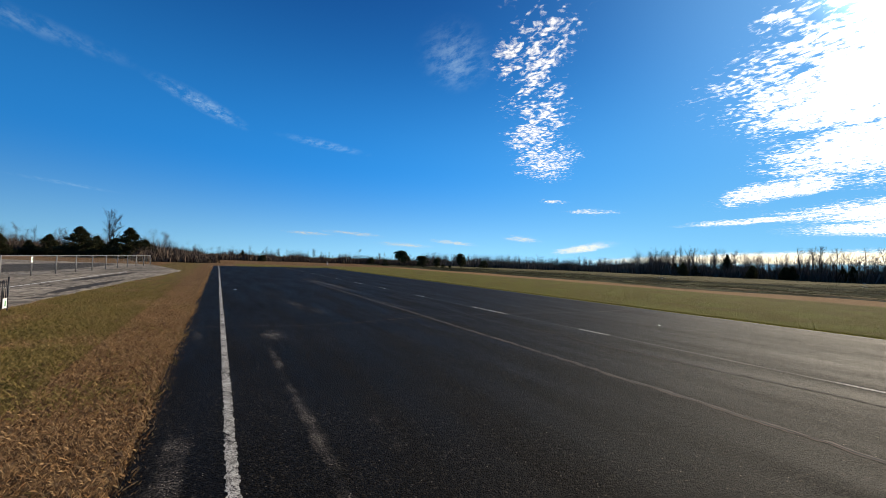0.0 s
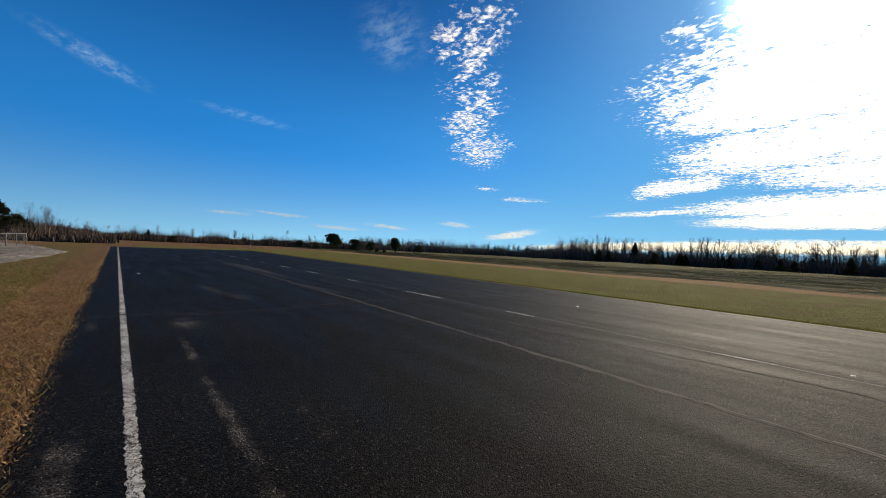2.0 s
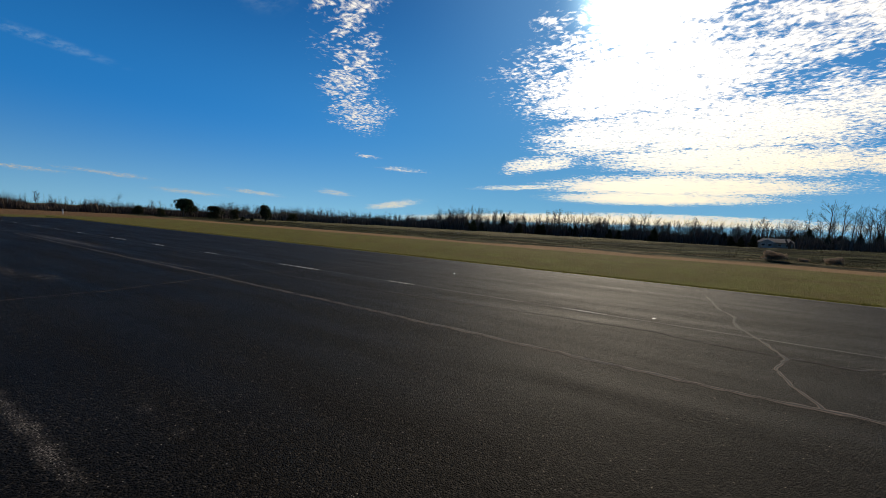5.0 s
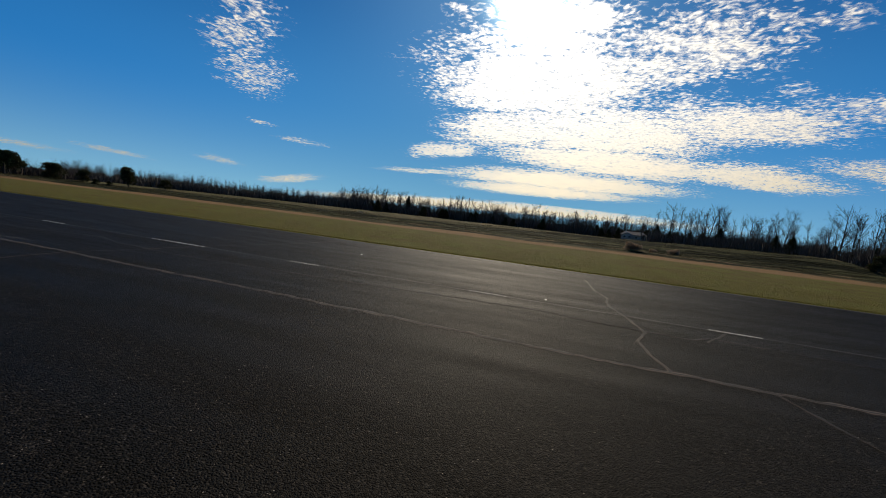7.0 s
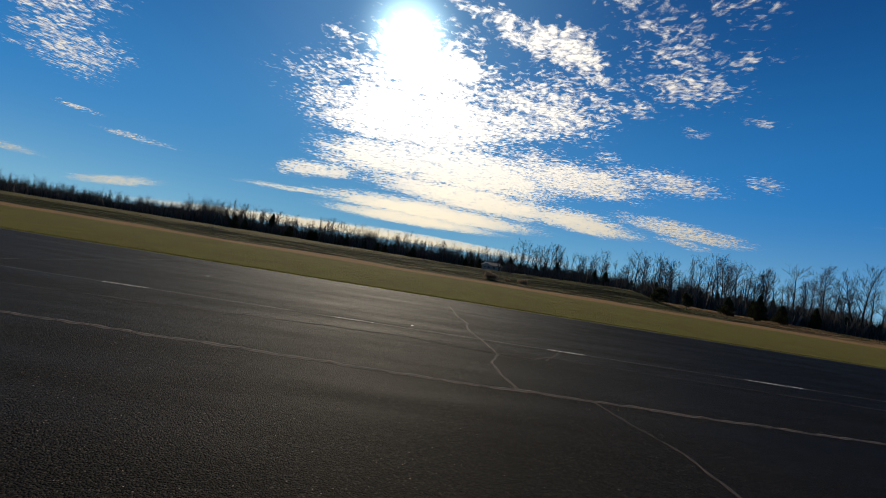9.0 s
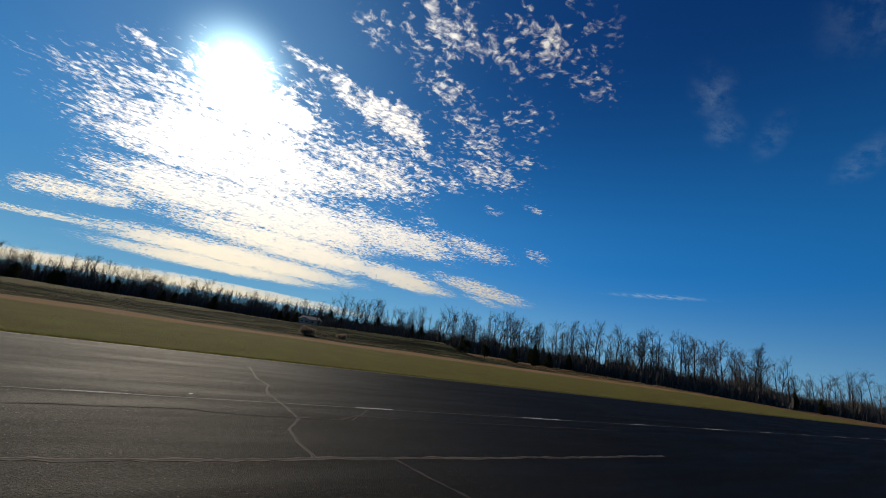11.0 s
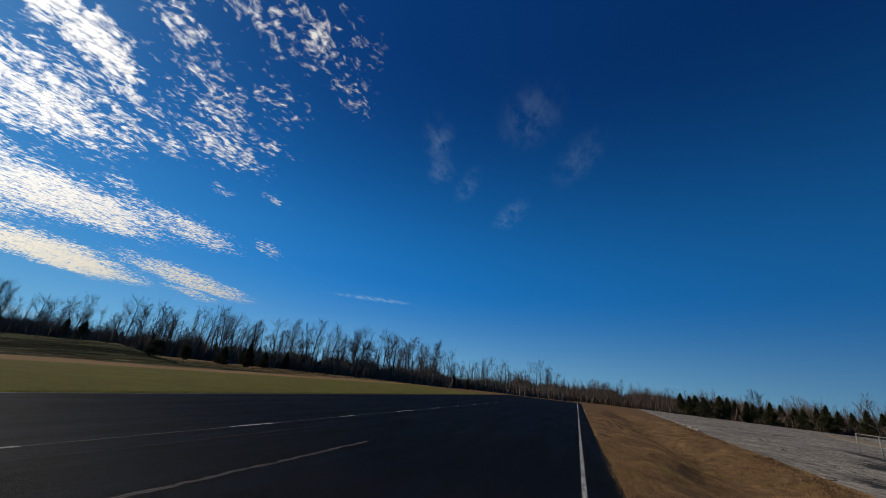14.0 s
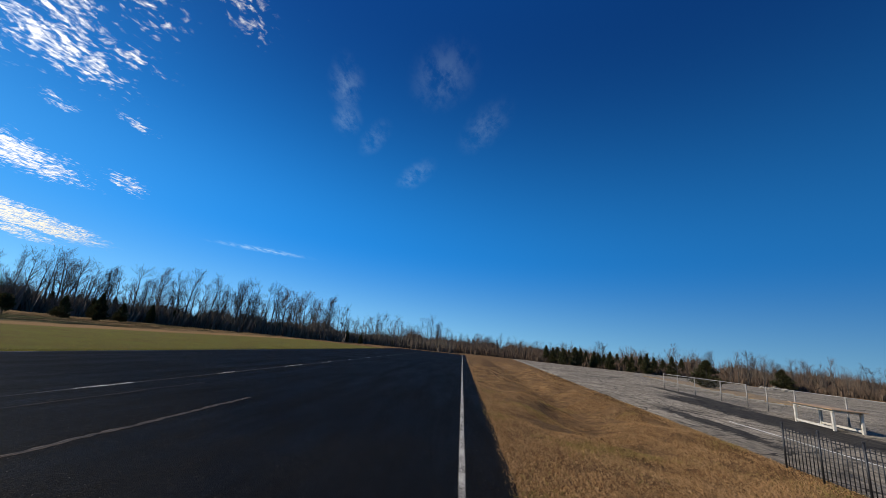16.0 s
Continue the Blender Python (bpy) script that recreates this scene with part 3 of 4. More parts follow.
LOT = [(-125, 15.6), (-80, 12.3), (-41, 9.4), (-24, 8.1), (-10, 6.95), (3, 6.0), (16, 5.05), (28, 4.2), (36, 3.4), (43, 3.0), (52, 5.2), (62, 7.6), (72, 25), (66, 62), (-60, 72), (-125, 60)]
lot_edge = []
for (x0, y0), (x1, y1) in zip(LOT, LOT[1:] + LOT[:1]):
    n = max(1, int(math.hypot(x1 - x0, y1 - y0) / 0.8))
    for i in range(n):
        x, y = x0 + (x1 - x0) * i / n, y0 + (y1 - y0) * i / n
        lot_edge.append((x, y + 0.16 * noise.noise(Vector((x * 0.6, y, 2)))))
lot = slab("parking_lot", lot_edge, -0.005, 0.12, M_LOT)
tagged(lot, "weathered grey asphalt lot with darker sealed patches", "parking lot", kind="structure")

# painted lines
ribbon("edge_line", [(RW_A + 0.5, -0.05), (RW_B - 0.5, -0.05)], 0.092, M_LINE, 0.004, runway, 3, 0.03, 0.005, 0.26)
for k in range(-19, 13):
    x = 1.75 + 4.92 * k
    if RW_A + 2 < x < RW_B - 2:
        long = 0.9 if abs(k) < 2 else 1.0 + 0.5 * ((k * 7) % 3)
        ribbon("centre_dash", [(x, -8.40), (x - long, -8.40)], 0.10, M_LINE, 0.004, runway, 20 + k, 0.12, 0.01, 0.12)
ribbon("faded_centre_line", [(-60, -8.39), (60, -8.39)], 0.05, M_FADED, 0.0025, runway, 9, 0.25, 0.01, 0.4)
ribbon("stall_line", [(-16.4, 10.42), (39, 6.4)], 0.11, M_STALL, 0.0, lot, 12, 0.3, 0.02, 0.1)

ribbon("dusty_edge", [(-62, RW_FAR + 0.16), (62, RW_FAR + 0.16)], 0.13, M_FADED, 0.003, runway, 14, 0.25, 0.03, 0.5)

# cracks: a silted band on each, with an open gap in it
CRACKS = [
    ([(30, -5.55), (20, -5.5), (10, -5.44), (4, -5.34), (-0.5, -5.21), (-2.7, -5.22), (-6, -5.2), (-9.5, -5.25)], 0.09),
    ([(16.2, -7.0), (14.9, -6.9), (12.2, -7.45), (11.1, -7.1), (9.0, -6.9), (5.8, -7.08), (0.0, -7.55), (-1.1, -7.3), (-2.5, -7.25), (-2.9, -7.62), (-5, -7.5), (-11, -7.42)], 0.042),
    ([(10.1, 0.6), (10.1, -0.06), (9.65, -1.4), (9.5, -3.0), (10.05, -5.4), (9.85, -6.3), (9.75, -8.2), (9.4, -10.3), (9.05, -12.3), (9.0, -15.4)], 0.052),
    ([(-1.3, -13.3), (-1.34, -11.3), (-1.52, -10.3), (-1.42, -9.2), (-1.65, -8.1), (-1.75, -7.2), (-1.5, -6.5), (-1.53, -5.9), (-1.58, -5.25)], 0.052),
    ([(-2.7, -5.22), (-2.92, -4.5), (-3.12, -3.9), (-3.1, -3.1), (-3.25, -2.2), (-3.2, -1.2)], 0.042),
    ([(-2.75, -7.25), (-3.4, -8.3)], 0.042),
    ([(16.3, -7.0), (17.8, -8.1), (16.0, -8.0)], 0.042),
]
for i, (pts, wide) in enumerate(CRACKS):
    ribbon("crack", pts, wide, M_CRACK, 0.003, runway, 40 + i, 0.10, 0.05, 0.5)
    ribbon("crack_gap", pts, 0.024, M_GAP, 0.0055, runway, 40 + i, 0.10, 0.05, 0.9)

# ------------------------------------------------------------ grass


def blades(name, spots, mat, label, length, width, lean, seed):
    """Many single curved blades, each of two triangles."""
    r = np.random.default_rng(seed)
    n = len(spots)
    p = np.array(spots)
    a = r.uniform(0, 2 * math.pi, n)
    d = np.stack([np.cos(a), np.sin(a), np.zeros(n)], 1)
    s = np.stack([-np.sin(a), np.cos(a), np.zeros(n)], 1)
    ln = r.uniform(*length, n)[:, None]
    k = r.uniform(*lean, n)[:, None]
    wd = (width * r.uniform(0.6, 1.4, n))[:, None]
    z = np.array([[0, 0, 1.0]])
    mid = p + (d * np.sin(k * 0.6) + z * np.cos(k * 0.6)) * ln * 0.55
    tip = mid + (d * np.sin(k * 1.2) + z * np.cos(k * 1.2)) * ln * 0.45
    v = np.stack([p - s * wd, p + s * wd, mid, tip], 1).reshape(-1, 3)
    i = np.arange(n)[:, None] * 4
    f = np.concatenate([i + [0, 1, 2], i + [1, 3, 2]], 0)
    ob = new(name, mesh_of(name, v.tolist(), f.tolist(), mat))
    return tagged(ob, label, "grass", kind="stuff")


def lot_front(x):
    return 6.2 - 0.075 * x


rng = np.random.default_rng(11)
near, olive = [], []
while len(near) + len(olive) < 290000:
    x = float(rng.normal(0.0, 10.0))
    y = 0.55 + float(rng.uniform(0, 1)) * (lot_front(x) - 0.5)
    if abs(x) > 42:
        continue
    g = noise.noise(Vector((x * 0.6, y * 0.6, 1.0))) + (0.36 if 1.9 < y < 4.9 and x > 5.5 else -0.45)
    (olive if g + float(rng.normal(0, 0.25)) > 0.05 else near).append((x, y, ground_z(x, y) - 0.01))
while len(near) < 330000:
    x = -5.0 - 42.0 * float(rng.uniform(0, 1)) ** 1.2
    y = 0.6 + float(rng.uniform(0, 1)) * (lot_front(x) - 0.6)
    if noise.noise(Vector((x * 0.9, y * 1.6, 4.0))) > -0.1:
        near.append((x, y, ground_z(x, y) - 0.01))
blades("dry_grass", near, M_STRAW, "dry straw-brown mown grass beside the runway", (0.03, 0.08), 0.0030, (0.3, 1.3), 1)
blades("olive_grass", olive, M_OLIVE, "olive green mown winter grass beside the runway", (0.03, 0.11), 0.0030, (0.3, 1.2), 2)
fringe = []
for i in range(16000):
    x = float(rng.uniform(-60, 60))
    fringe.append((x, RW_NEAR + 0.09 * noise.noise(Vector((x * 0.35, 4, 0))) + float(rng.uniform(-0.05, 0.12)), -0.03))
blades("fringe_grass", fringe, M_STRAW, "dry grass fringe lapping over the asphalt edge", (0.04, 0.10), 0.004, (0.3, 1.2), 3)
far_grass = []
for i in range(42000):
    x = float(rng.normal(0, 26))
    y = -15.6 - abs(float(rng.normal(0, 5.5)))
    if abs(x) < 75 and y > -33:
        far_grass.append((x, y, ground_z(x, y) - 0.01))
blades("mown_grass", far_grass, M_BLADE, "short olive green mown grass across the runway", (0.03, 0.07), 0.007, (0.3, 1.1), 4)
lip = []
for i in range(16000):
    x = float(rng.uniform(-70, 70))
    lip.append((x, -15.60 - abs(float(rng.normal(0, 0.09))), -0.02))
blades("far_edge_grass", lip, M_BLADE, "ragged grass lip along the far asphalt edge", (0.07, 0.14), 0.010, (0.2, 1.0), 6)
weeds = []
for i in range(9000):
    x = float(rng.uniform(-48, -7))
    y = lot_front(x) - 0.35 - abs(float(rng.normal(0, 0.45))) if i % 3 else 3.6 - 0.035 * x + float(rng.normal(0, 0.5))
    if noise.noise(Vector((x * 0.5, y * 0.8, 6.0))) > 0.05:
        weeds.append((x, y, ground_z(x, y) - 0.01))
blades("edge_weeds", weeds, M_WEED, "dark brown dead weeds along the lot's edge and the ditch", (0.07, 0.17), 0.005, (0.3, 1.2), 8)
tufts = []
for i in range(26000):
    x, y = float(rng.uniform(-75, 110)), float(rng.uniform(-58, -40.5))
    if noise.noise(Vector((x * 0.15, y * 0.6, 3))) > -0.15:
        for k in range(3):
            px, py = x + float(rng.normal(0, 0.15)), y + float(rng.normal(0, 0.15))
            tufts.append((px, py, ground_z(px, py) - 0.02))
blades("rough_grass", tufts, M_BANK, "dry grass tufts on the rough earth bank", (0.08, 0.24), 0.012, (0.1, 1.0), 5)

# ------------------------------------------------------------ trees


def grow(seed, height, levels, spread, fork, up):
    """Tubes of a bare tree: the trunk's lists and the branches' lists."""
    r = random.Random(seed)
    tv, tf, bv, bf = [], [], [], []

    def shoot(p, d, length, rad, level):
        n = 3
        pts, radii = [p.copy()], [rad]
        for i in range(n):
            d = (d + Vector((r.uniform(-1, 1), r.uniform(-1, 1), r.uniform(-0.5, 0.9))) * 0.22).normalized()
            p = p + d * (length / n)
            pts.append(p.copy())
            radii.append(max(0.005, rad * (1 - 0.75 * (i + 1) / n)))
        tube_data(pts, radii, 3, bv, bf)
        if level >= levels:
            return
        for k in range(fork):
            t = r.uniform(0.22, 1.0)
            i = min(n - 1, int(t * n))
            way = (pts[i + 1] - pts[i]).normalized()
            side = way.orthogonal().normalized()
            side.rotate(Matrix.Rotation(r.uniform(0, 2 * math.pi), 3, way))
            ang = r.uniform(0.4, 0.95) * spread
            nd = (way * math.cos(ang) + side * math.sin(ang) + Vector((0, 0, up * 0.6))).normalized()
            shoot(pts[i].lerp(pts[i + 1], t * n - i), nd, length * r.uniform(0.38, 0.62), max(0.009, radii[i] * 0.5), level + 1)

    # a leader that runs to the top, often with a second stem, and limbs all the way up
    for stem in range(r.choice((1, 1, 2))):
        tall = height * (1.0 if stem == 0 else r.uniform(0.75, 0.95))
        d = Vector((r.uniform(-0.07, 0.07), r.uniform(-0.07, 0.07), 1)) + Vector((r.uniform(-0.22, 0.22), r.uniform(-0.22, 0.22), 0)) * stem
        p, pts, radii = Vector((0.25 * stem, 0, -0.1)), [], []
        for i in range(9):
            pts.append(p.copy())
            radii.append(max(0.012, height * 0.015 * (1 - i / 8.4)))
            d = (d.normalized() + Vector((r.uniform(-1, 1), r.uniform(-1, 1), 0.4)) * 0.055).normalized()
            p = p + d * (tall * 0.94 / 8)
        tube_data(pts, radii, 5, tv, tf)
        for k in range(fork * 3 if levels > 2 else fork * 2):
            t = (r.uniform(0.10, 1.0) ** 0.75) * 7.9
            i = int(t)
            a_ = r.uniform(0, 2 * math.pi)
            lean = r.uniform(0.45, 0.95) * spread
            nd = Vector((math.cos(a_) * math.sin(lean), math.sin(a_) * math.sin(lean), math.cos(lean) + up * 0.5)).normalized()
            reach = height * (0.34 - 0.20 * t / 8) * r.uniform(0.6, 1.15)
            shoot(pts[i].lerp(pts[i + 1], t - i), nd, reach, max(0.026, radii[i] * 0.5), 1)
    top = max(v.z for v in tv + bv)
    k = height / top
    return [v * k for v in tv], tf, [v * k for v in bv], bf


def bare_tree(seed, height, levels, spread, fork, up):
    tv, tf, bv, bf = grow(seed, height, levels, spread, fork, up)
    tree = thing("bare_tree", Matrix(), "tall leafless grey tree with a fine twiggy crown", "tree", "bare trees at the field edge")
    part("trunk", mesh_of("trunk", tv, tf, M_BARK, True), tree)
    part("crown", mesh_of("crown", bv, bf, M_TWIG), tree)
    return tree


def foliage(seed, n, shape, size):
    """Small leaning sprays that fill a crown; shape(r) gives a place and an outward direction."""
    r = random.Random(seed)
    v, f = [], []
    for i in range(n):
        p, d = shape(r)
        for k in range(3):
            q = (d + Vector((r.uniform(-1, 1), r.uniform(-1, 1), r.uniform(-0.5, 0.9))) * 0.8).normalized()
            s = q.orthogonal().normalized()
            s.rotate(Matrix.Rotation(r.uniform(0, 6.28), 3, q))
            ln, wd = size * r.uniform(0.6, 1.5), size * r.uniform(0.18, 0.4)
            o = len(v)
            v += [p - s * wd, p + q * ln * 0.6 + s * wd * 0.7, p + q * ln, p + q * ln * 0.5 - s * wd * 0.8]
            f.append((o, o + 1, o + 2, o + 3))
    return v, f


def cedar(seed, height, width, mat, label, name="cedar_tree", n=3800, size=0.22, blunt=0.8):
    """Upswept limbs round a leader, each one a spray that thins towards its tip."""
    r = random.Random(seed)
    limbs = []
    for k in range(130):
        h = ((k + r.random()) / 130) ** 1.15
        a = r.uniform(0, 2 * math.pi)
        reach = width / 2 * ((1 - h) ** blunt * r.uniform(0.72, 1.16) + 0.03) * min(1.0, 0.7 + 3 * h)
        limbs.append((h, a, reach, r.uniform(0.15, 0.75)))

    def shape(r):
        h, a, reach, rise = limbs[min(129, int(130 * r.random() ** 1.1))]
        t = r.random() ** 0.55
        a += r.gauss(0, 0.20) * (1.2 - t)
        rad = reach * t
        d = Vector((math.cos(a), math.sin(a), 0.9))
        return Vector((math.cos(a) * rad, math.sin(a) * rad, height * (0.02 + 0.88 * h) + rise * rad * 0.6 + r.gauss(0, 0.10))), d.normalized()

    v, f = foliage(seed, n, shape, size)
    tree = thing(name, Matrix(), label, "tree")
    tv, tf = [], []
    tube_data([Vector((0, 0, -0.1)), Vector((0, 0, height * 0.5)), Vector((0, 0, height * 0.97))], [height * 0.02, height * 0.014, 0.01], 6, tv, tf)
    part("trunk", mesh_of("trunk", tv, tf, M_BARK), tree)
    part("crown", mesh_of("crown", v, f, mat), tree)
    return tree


def round_shape(width, height, low=0.0, seed=5):
    """Several uneven lobes round a middle, with gaps between them."""
    q = random.Random(seed)
    lobes = []
    for k in range(11):
        a, u = q.uniform(0, 2 * math.pi), q.random()
        out_ = width * 0.36 * q.uniform(0.2, 1.0) * (1.0 - 0.6 * u)
        lobes.append((Vector((math.cos(a) * out_, math.sin(a) * out_, low + height * (0.12 + 0.72 * u))), width * q.uniform(0.13, 0.26), height * q.uniform(0.12, 0.22)))

    def shape(r):
        c, w_, h_ = r.choice(lobes)
        d = Vector((r.gauss(0, 1), r.gauss(0, 1), r.gauss(0.2, 1))).normalized()
        k = r.random() ** 0.45
        return c + Vector((d.x * w_ * k, d.y * w_ * k, d.z * h_ * k)), (d + Vector((0, 0, 0.4))).normalized()
    return shape


def shrub(seed, width, height, mat, label, n=500, size=0.3):
    v, f = foliage(seed, n, round_shape(width, height, 0.0, seed), size)
    bush = thing("shrub", Matrix(), label, "shrub")
    sv, sf = [], []
    r = random.Random(seed)
    for k in range(5):
        tube_data([Vector((0, 0, -0.05)), Vector((r.uniform(-1, 1) * width * 0.25, r.uniform(-1, 1) * width * 0.25, height * 0.7))], [0.04, 0.015], 4, sv, sf)
    part("stem", mesh_of("stem", sv, sf, M_BARK), bush)
    part("crown", mesh_of("crown", v, f, mat), bush)
    return bush


def polar(az, dist):
    a = radians(az)
    return dist * math.cos(a), dist * math.sin(a)


def settle(ob, az, dist, turn=0.0, size=1.0):
    x, y = polar(az, dist)
    c = copy_thing(ob, pose(x, y, ground_z(x, y), 0, 0, turn))
    c.scale = (size, size, size)
    return c


BARE = [bare_tree(100 + i, 10.0, 3, 0.72 + 0.04 * i, 5 + i % 2, 0.24 + 0.08 * (i % 3)) for i in range(9)]
ROUND = [bare_tree(200 + i, 10.0, 3, 1.15, 5, 0.12) for i in range(3)]
for k, ob in enumerate(BARE + ROUND):
    ob.matrix_basis = pose(-150 - 14 * k, -150, -0.03)

rt = random.Random(21)
# sectors of single trees: from, to (degrees), step, distance, height, which
SECTORS = [
    (-104, -120, 0.75, 112, 10.6, BARE), (-120, -162, 0.62, 104, 12.0, BARE), (-162, -177, 0.6, 118, 9.6, ROUND + BARE[:2]),
    (-58, -104, 0.8, 150, 9.2, BARE), (-28, -58, 1.2, 160, 5.6, ROUND + BARE), (3, -28, 1.3, 142, 4.6, ROUND + BARE[:3]),
    (26, 5, 0.5, 122, 6.4, BARE + ROUND), (180, 150, 0.8, 138, 7.6, ROUND + BARE), (150, 127, 0.6, 126, 7.6, ROUND + BARE),
]
for a0, a1, step, dist, tall, kinds in SECTORS:
    a = a0
    while (a1 - a) * (a1 - a0) > 0:
        a += math.copysign(step * rt.uniform(0.5, 1.5), a1 - a0)
        settle(rt.choice(kinds), a, dist * rt.uniform(0.93, 1.14), rt.uniform(0, 360), tall / 10 * rt.uniform(0.72, 1.12))
# single taller trees that stand out
for az, dist, tall, ob in [(10.7, 122, 12.3, BARE[1]), (6.8, 110, 7.2, ROUND[0]), (-5.6, 140, 5.0, ROUND[1]), (-18.2, 135, 5.8, ROUND[2]), (-81.3, 150, 10.0, BARE[3]), (-103.9, 140, 11.2, BARE[2]),
                           (-107.6, 128, 11.3, BARE[4]), (129.9, 95, 9.6, ROUND[0]), (177.9, 135, 7.6, ROUND[1]), (23.5, 112, 8.0, ROUND[2]), (143.6, 110, 6.2, ROUND[1]), (151.8, 112, 8.4, ROUND[0])]:
    settle(ob, az, dist, rt.uniform(0, 360), tall / 10)

DARK_CEDAR = "dark green ragged cedar tree with a pointed top"
CEDARS = [cedar(300, 5.0, 3.4, M_CEDAR, DARK_CEDAR, blunt=1.1), cedar(301, 5.0, 4.2, M_CEDAR, "broad dark green cedar with a ragged outline", blunt=1.0), cedar(302, 5.0, 2.6, M_CEDAR, DARK_CEDAR, blunt=0.9)]
for k, ob in enumerate(CEDARS):
    ob.matrix_basis = pose(-150 - 14 * k, -170, -0.03)
for az, dist, tall, k in [(13.3, 108, 6.7, 1), (15.6, 112, 4.8, 1), (9.05, 105, 7.0, 1), (10.4, 108, 4.6, 1), (11.9, 112, 5.0, 1), (7.6, 108, 4.6, 1), (17.0, 114, 3.4, 1), (21.0, 114, 2.6, 1), (-2.8, 130, 3.4, 0), (-104.0, 132, 6.0, 0), (-131.5, 72, 3.2, 1), (-134.4, 74, 4.3, 0), (-136.4, 76, 3.0, 1), (-68.6, 150, 7.6, 2),
                          (148.95, 58, 3.5, 1), (142.0, 118, 4.6, 1), (-110.8, 105, 5.6, 0), (-116.0, 100, 5.0, 2), (-113.0, 110, 4.2, 1), (19.0, 112, 4.4, 1)]:
    c = settle(CEDARS[k], az, dist, rt.uniform(0, 360), tall / 5)
    if az > 0:
        c.scale = (c.scale.x * 1.45, c.scale.y * 1.45, c.scale.z)
a = -105.5
while a > -141:
    settle(rt.choice(CEDARS), a, 100 * rt.uniform(0.94, 1.12), rt.uniform(0, 360), rt.uniform(2.6, 4.8) / 5)
    a -= rt.uniform(0.5, 1.5)
for k in range(16):
    settle(rt.choice(CEDARS), rt.uniform(-165, -141), 100 * rt.uniform(0.96, 1.12), rt.uniform(0, 360), rt.uniform(2.2, 3.8) / 5)
for k in range(34):
    settle(CEDARS[1], rt.uniform(-105, -60), 140 * rt.uniform(0.96, 1.1), rt.uniform(0, 360), rt.uniform(3.0, 4.6) / 5)
a = 168.0
while a > 151:
    settle(rt.choice(CEDARS), a, 118 * rt.uniform(0.95, 1.1), rt.uniform(0, 360), rt.uniform(4.0, 5.6) / 5)
    a -= rt.uniform(0.5, 1.1)

SHRUBS = [shrub(400, 3.6, 2.6, M_CEDAR, "dense dark evergreen shrub in dry grass", 900), shrub(401, 2.8, 2.8, M_CEDAR, "rounded dark evergreen shrub", 900)]
for k, ob in enumerate(SHRUBS):
    ob.matrix_basis = pose(-150 - 10 * k, -185, -0.03)
for az, dist, tall, k in [(-124.4, 60, 0.72, 0), (-127.4, 66, 0.80, 1), (-34.0, 100, 1.4, 1), (-28.0, 105, 1.2, 0), (-30.2, 108, 0.9, 0), (-20.2, 105, 0.8, 1), (-22.3, 106, 0.7, 0), (-25.0, 118, 1.6, 1), (-5.3, 115, 0.7, 0), (-32.3, 88, 0.3, 0), (-31.2, 90, 0.35, 0), (-37.5, 120, 0.9, 0)]:
    settle(SHRUBS[k], az, dist, rt.uniform(0, 360), tall)
pine_v, pine_f = foliage(77, 1300, round_shape(5.0, 3.4, 1.6, 12), 0.38)
pine = thing("pine_tree", pose(*polar(-24.6, 112), -0.03), "round-topped dark green pine above low brush", "tree")
ptv, ptf = [], []
tube_data([Vector((0, 0, -0.1)), Vector((0.1, 0, 2.4)), Vector((0, 0.1, 4.4))], [0.14, 0.11, 0.05], 7, ptv, ptf)
part("trunk", mesh_of("trunk", ptv, ptf, M_BARK), pine)
part("crown", mesh_of("crown", pine_v, pine_f, M_PINE), pine)


def thicket(name, label, mat, spans, seed, blade=0.06):
    """Brush of thin upright stems. spans: from, to, nearest, farthest, height, clumps a degree."""
    r = random.Random(seed)
    v, f = [], []
    for a0, a1, d0, d1, tall, per in spans:
        for i in range(int(abs(a1 - a0) * per)):
            az, dist = r.uniform(min(a0, a1), max(a0, a1)), r.uniform(d0, d1)
            cx, cy = polar(az, dist)
            cz = ground_z(cx, cy)
            swell = noise.noise(Vector((az * 0.45, 0, seed))) + 0.8 * noise.noise(Vector((az * 1.7, 5, seed)))
            h = tall * r.uniform(0.3, 1.0) * max(0.35, 0.85 + 0.75 * swell)
            for k in range(22):
                ang, lean = r.uniform(0, 6.283), r.uniform(0.05, 0.75)
                low = k < 6
                bx, by = cx + r.gauss(0, h * 0.24), cy + r.gauss(0, h * 0.24)
                ht = h * (r.uniform(0.25, 0.6) if low else r.uniform(0.45, 1.05))
                tx, ty = bx + math.cos(ang) * lean * ht * 0.6, by + math.sin(ang) * lean * ht * 0.6
                yaw = r.uniform(0, 3.14159)
                wd = blade * (r.uniform(1.5, 3.5) if low else r.uniform(0.35, 0.8))
                sx, sy = math.cos(yaw) * wd, math.sin(yaw) * wd
                o = len(v)
                if low:
                    v += [(bx - sx, by - sy, cz - 0.1), (bx + sx, by + sy, cz - 0.1), (tx + sx, ty + sy, cz + ht * 0.8), (tx - sx * 0.5, ty - sy * 0.5, cz + ht)]
                    f.append((o, o + 1, o + 2, o + 3))
                else:
                    v += [(bx - sx, by - sy, cz - 0.1), (bx + sx, by + sy, cz - 0.1), (tx, ty, cz + ht)]
                    f.append((o, o + 1, o + 2))
    return tagged(new(name, mesh_of(name, v, f, mat)), label, "undergrowth", kind="stuff")


